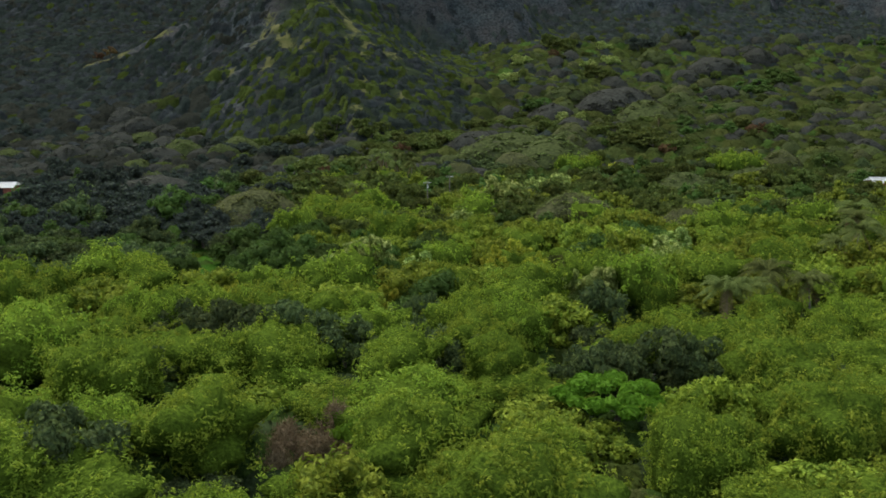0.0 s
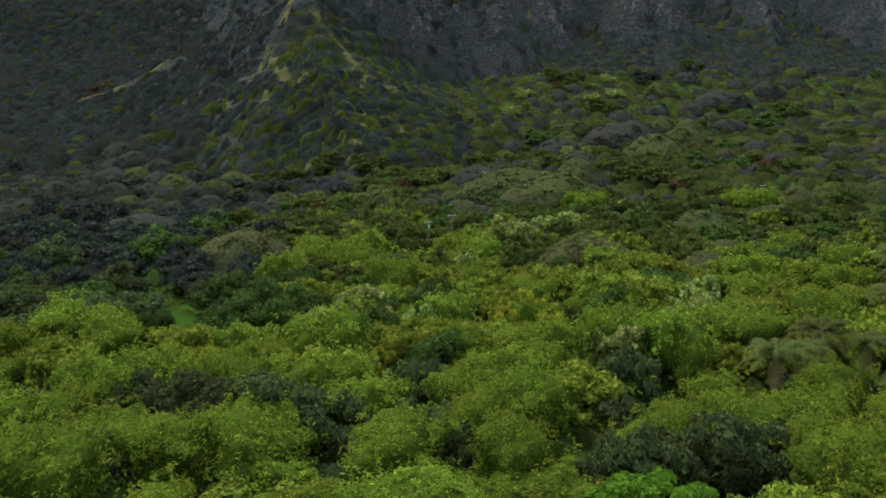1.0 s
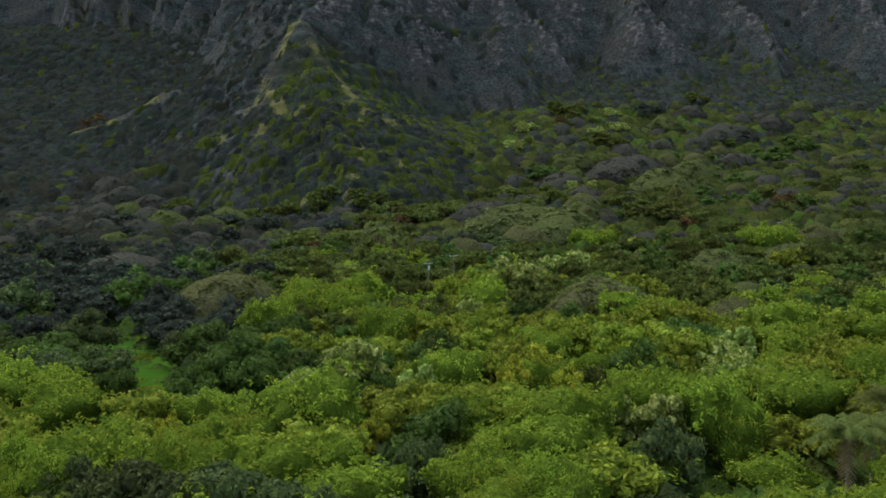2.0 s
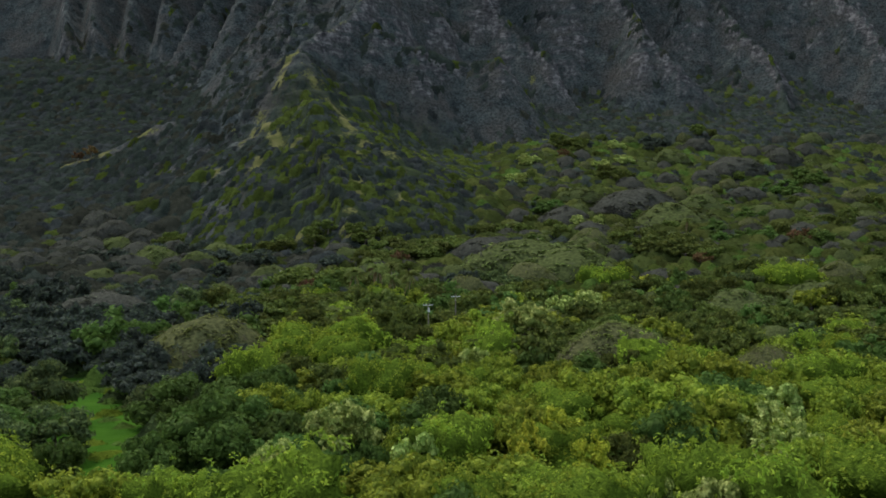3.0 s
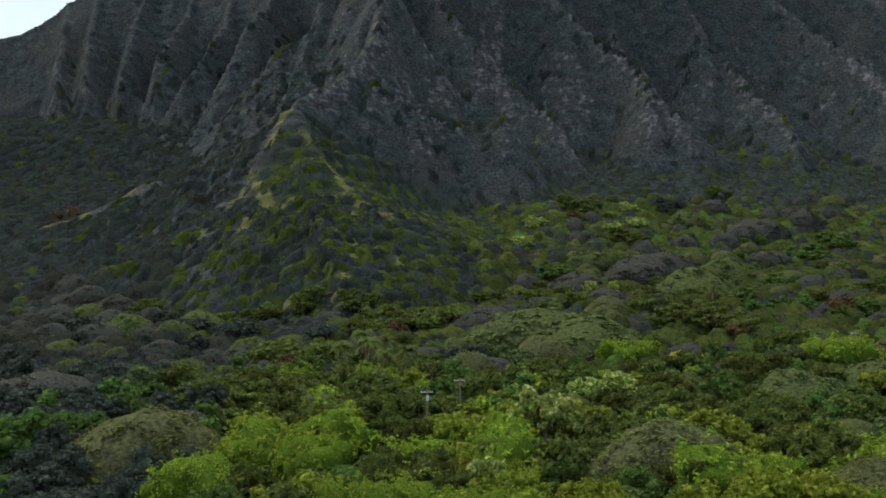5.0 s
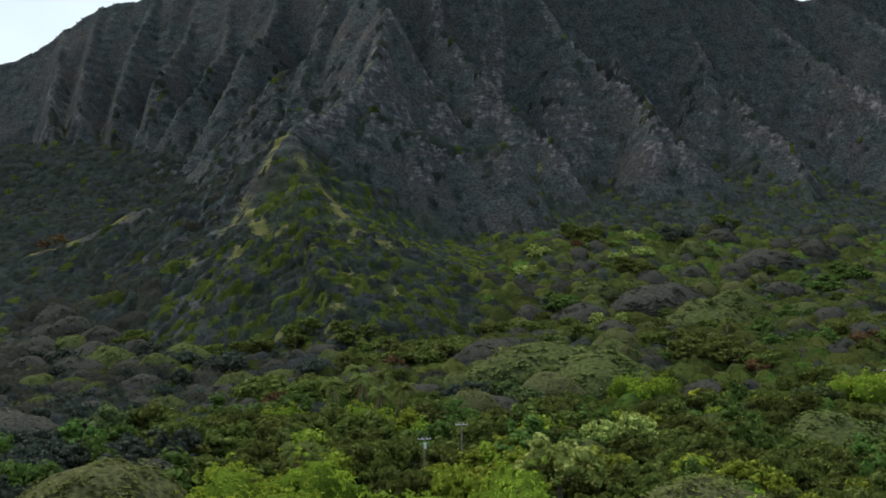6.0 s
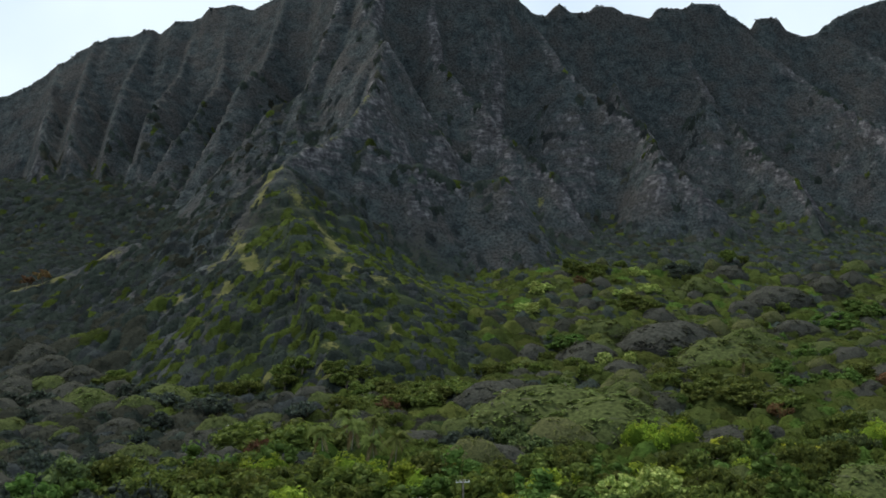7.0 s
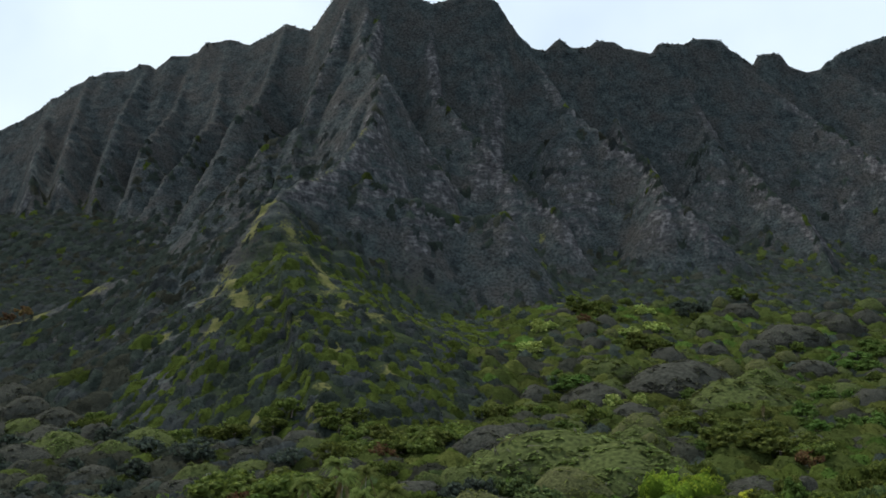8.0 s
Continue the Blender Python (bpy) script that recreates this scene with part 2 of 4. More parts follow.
def canopy_material():
    """Closed canopy seen from afar: each tree has its kind's colour and its own tone, broken up leaf by leaf; the sheet
    is painted darker than its leaves, as shade between them.
    """
    m, n, l, b = material("canopy_leaves", 0.9, 0.0)
    geo = n.new("ShaderNodeNewGeometry")
    which, own = n.new("ShaderNodeAttribute"), n.new("ShaderNodeAttribute")
    which.attribute_name, own.attribute_name = "kind_of_tree", "tone_and_gap_shade"
    stops = [((i + 0.02) / len(ORDER), tuple((0.78 if c in "MSN" else 0.75) * (0.7 * p + 0.3 * q) for p, q in zip(PALETTE[c][1], PALETTE[c][2]))) for i, c in enumerate(ORDER)]
    table = ramp_node(n, stops)
    table.color_ramp.interpolation = "CONSTANT"
    l.new(which.outputs["Fac"], table.inputs["Fac"])
    colour = table.outputs["Color"]
    fine, mid = noise_node(n, l, 0.7, 4, geo.outputs["Position"]), noise_node(n, l, 3.5, 3, geo.outputs["Position"])
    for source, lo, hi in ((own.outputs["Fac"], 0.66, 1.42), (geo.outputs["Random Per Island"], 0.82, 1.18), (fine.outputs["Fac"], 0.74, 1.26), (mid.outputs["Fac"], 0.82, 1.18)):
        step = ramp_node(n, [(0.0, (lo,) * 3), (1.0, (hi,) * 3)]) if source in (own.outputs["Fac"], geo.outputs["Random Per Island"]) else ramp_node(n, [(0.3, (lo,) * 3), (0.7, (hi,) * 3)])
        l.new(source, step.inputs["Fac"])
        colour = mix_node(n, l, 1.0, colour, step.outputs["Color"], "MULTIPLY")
    l.new(colour, b.inputs["Base Color"])
    bump = n.new("ShaderNodeBump")
    bump.inputs["Strength"].default_value, bump.inputs["Distance"].default_value = 0.9, 0.8
    l.new(fine.outputs["Fac"], bump.inputs["Height"])
    l.new(bump.outputs["Normal"], b.inputs["Normal"])
    glow = n.new("ShaderNodeBsdfTranslucent")
    l.new(colour, glow.inputs["Color"])
    both = n.new("ShaderNodeMixShader")
    both.inputs[0].default_value = 0.2
    l.new(b.outputs["BSDF"], both.inputs[1])
    l.new(glow.outputs["BSDF"], both.inputs[2])
    l.new(both.outputs["Shader"], n["Material Output"].inputs["Surface"])
    return m


CANOPY = canopy_material()

# the land: soil and scrub, grass in the clearings, dry grass and bare earth on the ridge, rock on the faces
CLEARINGS = [(-42.5, 150, 5, 9), (-85, 231, 14, 8), (-72, 221, 10, 9), (-62, 207, 9, 10), (-55, 192, 8, 10), (-50, 179, 7, 10), (-46, 165, 7, 10), (10, 372, 9, 15), (168, 496, 18, 12)]


# lines along which the ridge shows dry grass
DRY_LINES = [[(-130, 692), (-106, 691), (-88, 660), (-69, 644), (-60, 620), (-64, 600)], [(-106, 691), (-118, 650), (-128, 620)], [(-48, 600), (-30, 596), (-10, 585)],
             [(-146, 596), (-130, 599)], [(-50, 500), (-46, 488)], [(-262, 668), (-244, 672), (-222, 676), (-190, 677)], [(-100, 702), (-80, 728), (-68, 755), (-56, 790)], [(-105, 560), (-85, 566)], [(-30, 640), (-5, 610)], [(-120, 640), (-100, 600), (-75, 590)], [(-60, 560), (-40, 540)]]


# patches of dry grass on the hill: x, y, reach
DRY_SPOTS = [(-138, 596, 8), (-84, 508, 7), (-75, 513, 7), (-49, 498, 6), (-49, 512, 5), (-50, 581, 7), (-34, 589, 8), (-11, 589, 6), (2, 596, 5), (-23, 539, 7), (-47, 532, 6),
             (-79, 586, 6), (-100, 607, 8), (-114, 590, 8), (-140, 649, 4), (-60, 623, 8), (-67, 649, 7), (-95, 640, 8), (-88, 670, 7), (-106, 690, 7),
             (-51, 608, 6), (-70, 567, 6), (-23, 575, 6), (-123, 651, 6), (-112, 665, 7), (74, 802, 5)]


def land_material():
    """Scrub, with grass, dry grass and rock laid over it by the cover maps of the ground sheet."""
    m, n, l, b = material("mountain_land", 0.95, 0.03)
    pos = n.new("ShaderNodeNewGeometry")
    P = pos.outputs["Position"]
    fine, mid, big = noise_node(n, l, 1.8, 5, P), noise_node(n, l, 9, 4, P), noise_node(n, l, 70, 3, P)
    # low scrub in patches, some green, some bare brown twigs; bluish haze is put into the colour
    scrub = ramp_node(n, [(0.3, (0.020, 0.025, 0.028)), (0.5, (0.037, 0.045, 0.048)), (0.72, (0.058, 0.068, 0.069))])
    l.new(mid.outputs["Fac"], scrub.inputs["Fac"])
    brown = ramp_node(n, [(0.42, (0, 0, 0)), (0.62, (0.75, 0.75, 0.75))])
    l.new(noise_node(n, l, 26, 4, P, 0.6).outputs["Fac"], brown.inputs["Fac"])
    scrub = mix_node(n, l, brown.outputs["Color"], scrub.outputs["Color"], (0.048, 0.045, 0.044))
    moss = ramp_node(n, [(0.35, (0.55, 0.55, 0.55)), (0.65, (1.4, 1.42, 1.35))])
    l.new(fine.outputs["Fac"], moss.inputs["Fac"])
    colour = mix_node(n, l, 1.0, scrub, moss.outputs["Color"], "MULTIPLY")
    # rock: broken lava beds with streaks down the fall line
    tall, wide = n.new("ShaderNodeMapping"), n.new("ShaderNodeMapping")
    tall.inputs["Scale"].default_value, wide.inputs["Scale"].default_value = (1, 1, 0.3), (0.4, 0.4, 1)
    l.new(P, tall.inputs["Vector"])
    l.new(P, wide.inputs["Vector"])
    streak, bed = noise_node(n, l, 5, 7, tall.outputs["Vector"], 0.66), noise_node(n, l, 2.6, 6, wide.outputs["Vector"], 0.62)
    add = n.new("ShaderNodeMath")
    add.operation = "ADD"
    l.new(streak.outputs["Fac"], add.inputs[0])
    l.new(bed.outputs["Fac"], add.inputs[1])
    half = n.new("ShaderNodeMath")
    half.operation = "MULTIPLY"
    half.inputs[1].default_value = 0.5
    l.new(add.outputs["Value"], half.inputs[0])
    rock = ramp_node(n, [(0.40, (0.020, 0.020, 0.022)), (0.5, (0.057, 0.056, 0.059)), (0.62, (0.148, 0.143, 0.144))])
    l.new(half.outputs["Value"], rock.inputs["Fac"])
    covers = {}
    for name in ("rock", "grass", "dry", "sod"):
        at = n.new("ShaderNodeAttribute")
        at.attribute_name = name
        jag = n.new("ShaderNodeMath")
        jag.operation = "ADD"
        l.new(at.outputs["Fac"], jag.inputs[0])
        l.new((streak if name == "rock" else fine).outputs["Fac"], jag.inputs[1])
        lo, hi = {"rock": (0.74, 1.0), "grass": (0.80, 1.0), "dry": (0.78, 1.2), "sod": (0.66, 1.05)}[name]
        cut = ramp_node(n, [(lo, (0, 0, 0)), (hi, (1, 1, 1))])
        l.new(jag.outputs["Value"], cut.inputs["Fac"])
        covers[name] = cut.outputs["Color"]
    colour = mix_node(n, l, covers["rock"], colour, rock.outputs["Color"])
    turf = ramp_node(n, [(0.3, (0.012, 0.018, 0.010)), (0.7, (0.026, 0.038, 0.016))])
    l.new(mid.outputs["Fac"], turf.inputs["Fac"])
    colour = mix_node(n, l, covers["sod"], colour, turf.outputs["Color"])
    lawn = ramp_node(n, [(0.3, (0.019, 0.062, 0.005)), (0.7, (0.042, 0.108, 0.008))])
    l.new(mid.outputs["Fac"], lawn.inputs["Fac"])
    straw = ramp_node(n, [(0.3, (0.050, 0.060, 0.018)), (0.52, (0.100, 0.100, 0.036)), (0.75, (0.130, 0.124, 0.056))])
    l.new(mid.outputs["Fac"], straw.inputs["Fac"])
    colour = mix_node(n, l, covers["dry"], colour, straw.outputs["Color"])
    colour = mix_node(n, l, covers["grass"], colour, lawn.outputs["Color"])
    l.new(colour, b.inputs["Base Color"])
    bump = n.new("ShaderNodeBump")
    bump.inputs["Strength"].default_value, bump.inputs["Distance"].default_value = 1.0, 2.0
    l.new(half.outputs["Value"], bump.inputs["Height"])
    l.new(bump.outputs["Normal"], b.inputs["Normal"])
    return m


LAND = land_material()


def two_tone(name, dark, light, size, rough_=0.9, bump_=0.0, gloss=0.25):
    m, n, l, b = material(name, rough_, gloss)
    pos = n.new("ShaderNodeTexCoord")
    t = noise_node(n, l, size, 5, pos.outputs["Object"])
    r = ramp_node(n, [(0.3, dark), (0.7, light)])
    l.new(t.outputs["Fac"], r.inputs["Fac"])
    l.new(r.outputs["Color"], b.inputs["Base Color"])
    if bump_:
        k = n.new("ShaderNodeBump")
        k.inputs["Distance"].default_value = bump_
        l.new(t.outputs["Fac"], k.inputs["Height"])
        l.new(k.outputs["Normal"], b.inputs["Normal"])
    return m


BARK = two_tone("bark", (0.06, 0.050, 0.040), (0.17, 0.145, 0.12), 0.4, 0.9, 0.05)
PALE_BARK = two_tone("pale_palm_bark", (0.14, 0.125, 0.105), (0.30, 0.275, 0.24), 0.5, 0.9, 0.03)
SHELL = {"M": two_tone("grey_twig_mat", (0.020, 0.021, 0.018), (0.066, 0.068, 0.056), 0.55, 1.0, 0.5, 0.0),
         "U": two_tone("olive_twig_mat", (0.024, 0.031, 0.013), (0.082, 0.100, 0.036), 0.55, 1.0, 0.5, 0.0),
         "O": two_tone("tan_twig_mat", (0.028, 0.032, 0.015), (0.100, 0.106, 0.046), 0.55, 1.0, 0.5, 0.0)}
# skin under the feathery sprays, coloured darker to put shade in the gaps
GAP_SHADE = two_tone("crown_gap_shade", (0.032, 0.056, 0.008), (0.105, 0.160, 0.018), 0.35, 1.0, 0.5, 0.0)
ROOF = two_tone("pale_metal_roofing", (0.55, 0.57, 0.58), (0.74, 0.75, 0.75), 2.0, 0.4)
WALL = two_tone("faded_red_boards", (0.16, 0.05, 0.035), (0.24, 0.085, 0.055), 0.8, 0.8)
GLASS = two_tone("dark_window_glass", (0.02, 0.022, 0.025), (0.035, 0.038, 0.04), 1.0, 0.1)
POLE = two_tone("weathered_pole_wood", (0.10, 0.085, 0.07), (0.22, 0.20, 0.175), 0.3, 0.9)
GREY_METAL = two_tone("grey_metal", (0.38, 0.39, 0.40), (0.55, 0.56, 0.57), 0.3, 0.45)


# ---------------------------------------------------------------- mesh helpers
def mesh_of(name, verts, quads, mats, tris=None, slots=None):
    """A mesh from arrays of corners, four-sided and three-sided faces."""
    me = bpy.data.meshes.new(name)
    verts = np.asarray(verts, np.float32).reshape(-1, 3)
    quads = np.asarray(quads, np.int32).reshape(-1, 4)
    tris = np.zeros((0, 3), np.int32) if tris is None else np.asarray(tris, np.int32).reshape(-1, 3)
    nq, nt = len(quads), len(tris)
    me.vertices.add(len(verts))
    me.vertices.foreach_set("co", verts.ravel())
    me.loops.add(4 * nq + 3 * nt)
    me.loops.foreach_set("vertex_index", np.concatenate([quads.ravel(), tris.ravel()]))
    me.polygons.add(nq + nt)
    me.polygons.foreach_set("loop_start", np.concatenate([np.arange(nq) * 4, 4 * nq + np.arange(nt) * 3]).astype(np.int32))
    for m in mats:
        me.materials.append(m)
    if nt:
        me.polygons.foreach_set("use_smooth", np.zeros(nq + nt, bool))
    if slots is not None:
        me.polygons.foreach_set("material_index", np.asarray(slots, np.int32))
    me.update(calc_edges=True)
    return me


def part(name, bm, mat, parent=None, label=""):
    """Links a bmesh, or a finished mesh, as one object under a thing."""
    if isinstance(bm, bmesh.types.BMesh):
        me = bpy.data.meshes.new(name)
        bm.to_mesh(me)
        bm.free()
        me.materials.append(mat)
    else:
        me = bm
    ob = new(name, me)
    ob.parent = parent
    if label:
        tagged(ob, label)
    return ob


def icosphere(level):
    bm = bmesh.new()
    bmesh.ops.create_icosphere(bm, subdivisions=level, radius=1)
    v = np.array([p.co[:] for p in bm.verts])
    f = np.array([[q.index for q in face.verts] for face in bm.faces])
    bm.free()
    return v, f


ICO = {1: icosphere(1), 2: icosphere(2), 3: icosphere(3), 4: icosphere(4)}


def unit(v):
    return v / np.maximum(np.linalg.norm(v, axis=-1, keepdims=True), 1e-9)


def leaf_quads(r, where, out, length, width, loose, spray=0.0):
    """Pointed four-cornered leaves or sprays at the places, facing roughly outwards, hanging a little."""
    k = len(where)
    nrm = unit(out + 0.7 * loose * r.normal(size=(k, 3)))
    along = r.normal(size=(k, 3)) + np.array([0, 0, -0.25])
    if spray:  # feathery: the sprays stand out from the crown
        along, nrm = out * spray + np.array([0, 0, 0.35]) + 0.6 * r.normal(size=(k, 3)), unit(0.5 * r.normal(size=(k, 3)) + out + np.array([0, 0, 0.35]))
    along = unit(along - nrm * np.sum(along * nrm, axis=1, keepdims=True))
    side = np.cross(nrm, along)
    ln = (length * r.uniform(0.6, 1.35, k))[:, None]
    wd = (width * r.uniform(0.6, 1.35, k))[:, None]
    bend = nrm * ln * 0.18
    v = np.stack([where - along * ln * 0.5 - bend, where + side * wd * 0.5, where + along * ln * 0.5 - bend, where - side * wd * 0.5], axis=1)
    return v.reshape(-1, 3), np.arange(4 * k).reshape(-1, 4)


def crown_arrays(r, radius, height, lobes, leaves, length, width, loose=0.55, flat=0.0, core=1, spread=0.66, lobe=(0.26, 0.42), fill=0.86, spray=0.0, rag=0.0):
    """A crown, its foot at z = 0: lobes gathered under a dome, leaves all over their outsides, dark boughs within."""
    ang = r.uniform(0, 2 * math.pi, lobes)
    rad = np.sqrt(r.uniform(0, 1, lobes)) * spread * radius
    dome = np.sqrt(np.clip(1 - (rad / radius) ** 2, 0, 1))
    size = radius * r.uniform(*lobe, lobes)
    zz = height * (dome ** 0.8 * r.uniform(0.30 - 0.2 * rag, 0.82 + 0.1 * rag, lobes) if not flat else dome ** flat * r.uniform(0.62, 0.72, lobes))
    cen = np.stack([rad * np.cos(ang), rad * np.sin(ang), zz], axis=1)
    squash = min(1.0, height / radius) * (0.85 if not flat else 0.6)
    axes = np.stack([size, size, size * squash], axis=1)
    cen[:, 2] = np.minimum(cen[:, 2], height - axes[:, 2])
    cen[:, 2] = np.maximum(cen[:, 2], axes[:, 2] * 0.4)
    pick = r.choice(lobes, int(leaves * 1.9), p=size ** 2 / np.sum(size ** 2))
    dr = unit(r.normal(size=(len(pick), 3)) + np.array([0, 0, 0.35]))
    where = cen[pick] + dr * axes[pick] * r.uniform(0.74, 1.12, len(pick))[:, None]
    inside = np.zeros(len(pick), bool)
    for c, a in zip(cen, axes):
        inside |= np.sum(((where - c) / a) ** 2, axis=1) < 0.5
    keep = ~inside & (where[:, 2] > 0)
    where, dr = where[keep][:leaves], dr[keep][:leaves]
    v, q = leaf_quads(r, where, dr, length, width, loose, spray)
    iv, it = ICO[core]
    cv, ct = [], []
    for c, a in zip(cen, axes):
        ct.append(it + len(v) + len(iv) * len(cv))
        cv.append(c + iv * a * fill * r.uniform(0.85, 1.1, (len(iv), 1)))
    return np.concatenate([v] + cv), q, np.concatenate(ct)


def billow_arrays(r, radius, height, tufts, each, length, width, level):
    """A billowing crown, its foot at z = 0: one deeply lobed skin, coloured dark as shade between the boughs, with
    tufts of feathery sprays standing out of it all over.
    """
    waves = [(r.normal(size=(12, 3)) * f, r.uniform(0, 6.3, 12), amp) for f, amp in ((2.0, 0.16), (7.5, 0.16), (14.0, 0.09))]
    heads = unit(r.normal(size=(20, 3)) + np.array([0, 0, 0.55]))
    lift_, tight = r.uniform(0.25, 0.85, 20), r.uniform(0.025, 0.075, 20)

    def swell(d):
        """Rounded boughs with creases between them."""
        out_ = 0.52 + np.max(lift_ * np.exp((d @ heads.T - 1) / tight), axis=1)
        for k, p, amp in waves:
            out_ = out_ + amp * (1 - 2.6 * np.abs(np.mean(np.cos(d @ k.T + p), axis=1))).clip(-0.8, 1)
        return out_

    usual = float(np.mean(swell(ICO[3][0])))

    def skin(d):
        """Outward directions to places on the crown."""
        at_ = d * (0.86 * swell(d) / usual)[:, None] * np.array([radius, radius, height * 0.56])
        at_[:, 2] = np.maximum(at_[:, 2] + height * 0.42, -0.3)
        return at_

    iv, it = ICO[level]
    sv = skin(iv) * np.array([0.95, 0.95, 0.97])
    it = it[np.min(sv[it][:, :, 2], axis=1) > -0.2]
    sv = sv + r.normal(0, 0.015, sv.shape) * radius
    d = unit(r.normal(size=(tufts, 3)) + np.array([0, 0, 0.5]))
    cen = skin(d)
    t1 = unit(np.cross(d, np.array([0.3, 0.5, 0.8])))
    facing = np.cross(skin(unit(d + 0.07 * t1)) - cen, skin(unit(d + 0.07 * np.cross(d, t1))) - cen)
    facing = unit(unit(facing * np.sign(np.sum(facing * d, axis=1, keepdims=True))) + 0.3 * d)
    cen = cen * (1 + 0.06 * r.uniform(-0.5, 1.0, (tufts, 1)))
    which = np.repeat(np.arange(tufts), each)
    off = unit(r.normal(size=(len(which), 3)) + 0.7 * facing[which])
    size = (radius * r.uniform(0.06, 0.17, tufts))[which][:, None]
    v, q = leaf_quads(r, cen[which] + off * size * r.uniform(0.4, 1.1, (len(which), 1)), unit(off + 1.1 * facing[which]), length, width, 0.85, 0.8)
    return np.concatenate([v, sv]), q, it + len(v)


def umbrella_arrays(r, radius, height, leaves, length, width):
    """A wide low dome, its foot at z = 0: a soft lumpy shell of twigs, upright bare twigs on its sides, fine leaves in flat tufts over its top.
    Gives corners, leaf quads, twig quads and shell triangles."""
    seed, p0, p1 = int(r.integers(0, 40)), r.uniform(0, 6), r.uniform(0, 6)

    def shell(d):
        """Outward directions to places on the dome."""
        a = np.arctan2(d[:, 1], d[:, 0])
        edge = 1 + 0.09 * np.sin(3 * a + p0) + 0.06 * np.sin(5 * a + p1)
        x, y = radius * edge * d[:, 0], radius * edge * d[:, 1]
        up_ = np.clip(d[:, 2], 0, 1) ** 1.7
        swell = grain(x + 40 * radius, y + 40 * radius, radius * 0.42, seed) + 0.5 * grain(x + 40 * radius, y + 40 * radius, radius * 0.15, seed + 1)
        z = height * up_ * (0.74 + 0.26 * swell) + np.minimum(d[:, 2], 0) * height * 0.6 + height * 0.1
        low = np.where(d[:, 2] < 0, 1 / np.maximum(np.hypot(d[:, 0], d[:, 1]), 0.6), 1.0)
        return np.stack([x * low, y * low, z], axis=-1)

    # shell
    iv, it = ICO[3]
    sv = shell(iv)
    sv = sv + r.normal(0, 0.012, sv.shape) * radius
    # leaves in flat tiers, open gaps between them
    tufts = max(60, leaves // 11)
    td = unit(r.normal(size=(tufts, 3)) * np.array([1, 1, 0.75]) + np.array([0, 0, 0.6]))
    td[:, 2] = np.abs(td[:, 2])
    pick = r.integers(0, tufts, leaves)
    d = unit(td[pick] + r.normal(0, 0.075, (leaves, 3)) * np.array([1, 1, 0.35]))
    d[:, 2] = np.abs(d[:, 2])
    at = shell(d) * np.array([1.02, 1.02, 1.0])
    at[:, 2] += height * (0.06 * r.uniform(-0.3, 1.0, tufts)[pick] + 0.012 * r.uniform(-1, 1, leaves))
    v, q = leaf_quads(r, at, unit(0.35 * d + np.array([0, 0, 1.0])), length, width, 0.22)
    # twigs
    k = leaves // 2
    d = unit(r.normal(size=(k, 3)) * np.array([1, 1, 0.45]))
    d[:, 2] = np.abs(d[:, 2])
    at = shell(d) * np.array([1.02, 1.02, 1.0])
    w, q2 = leaf_quads(r, at, unit(d), length * 2.0, width * 0.36, 0.3, spray=0.5)
    return np.concatenate([v, w, sv]), q, q2 + len(v), it + len(v) + len(w)


def trunk_mesh(r, height, girth, limbs, reach, sides=7):
    """A tapered, slightly bent trunk with limbs that rise and fork outwards."""
    verts, quads = [], []

    def tube(pts, r0, r1):
        start = len(verts)
        for i, p in enumerate(pts):
            rr = r0 + (r1 - r0) * i / (len(pts) - 1)
            for s in range(sides):
                a = 2 * math.pi * s / sides
                verts.append((p[0] + rr * math.cos(a), p[1] + rr * math.sin(a), p[2]))
        for i in range(len(pts) - 1):
            for s in range(sides):
                t2 = (s + 1) % sides
                quads.append((start + i * sides + s, start + i * sides + t2, start + (i + 1) * sides + t2, start + (i + 1) * sides + s))

    lean = r.normal(0, 0.06, 2)
    fork = [lean[0] * height, lean[1] * height, height * 0.45]
    tube([(0, 0, -1.5), (lean[0] * height * 0.4, lean[1] * height * 0.5, height * 0.2), fork], girth * 1.3, girth * 0.8)
    for i in range(limbs):
        a = 2 * math.pi * (i + r.uniform(-0.3, 0.3)) / limbs
        q = reach * r.uniform(0.3, 0.5)
        tube([fork, (fork[0] + 0.45 * q * math.cos(a), fork[1] + 0.45 * q * math.sin(a), height * 0.5),
              (fork[0] + q * math.cos(a), fork[1] + q * math.sin(a), height * r.uniform(0.46, 0.58))], girth * 0.5, girth * 0.15)
    return mesh_of("trunk", verts, quads, [BARK])


# ---------------------------------------------------------------- ground sheet
def spaced(lo, hi, step):
    return np.arange(lo, hi + step * 0.5, step)


def outwards(start, end, first):
    """Positions from start to end, each gap 1.35 times the last."""
    out, p, s = [], start, first
    while abs(p - start) < abs(end - start):
        p += s if end > start else -s
        out.append(p)
        s *= 1.35
    return np.array(out)


gx = np.concatenate([outwards(-540, -4500, 4)[::-1], spaced(-540, 540, 2.6), outwards(540, 4500, 4)])
gy = np.concatenate([outwards(0, -3000, 8)[::-1], spaced(0, 476, 7), spaced(480, 556, 4), spaced(560, 1100, 2.3), outwards(1103, 4500, 5)])
GX, GY = np.meshgrid(gx, gy)
GZ = land_height(GX, GY)
cols = len(gx)
cell = (np.arange(len(gy) - 1)[:, None] * cols + np.arange(cols - 1)[None, :]).ravel()
ground = new("ground", mesh_of("ground", np.stack([GX.ravel(), GY.ravel(), GZ.ravel()], axis=1),
                               np.stack([cell, cell + 1, cell + 1 + cols, cell + cols], axis=1), [LAND]))
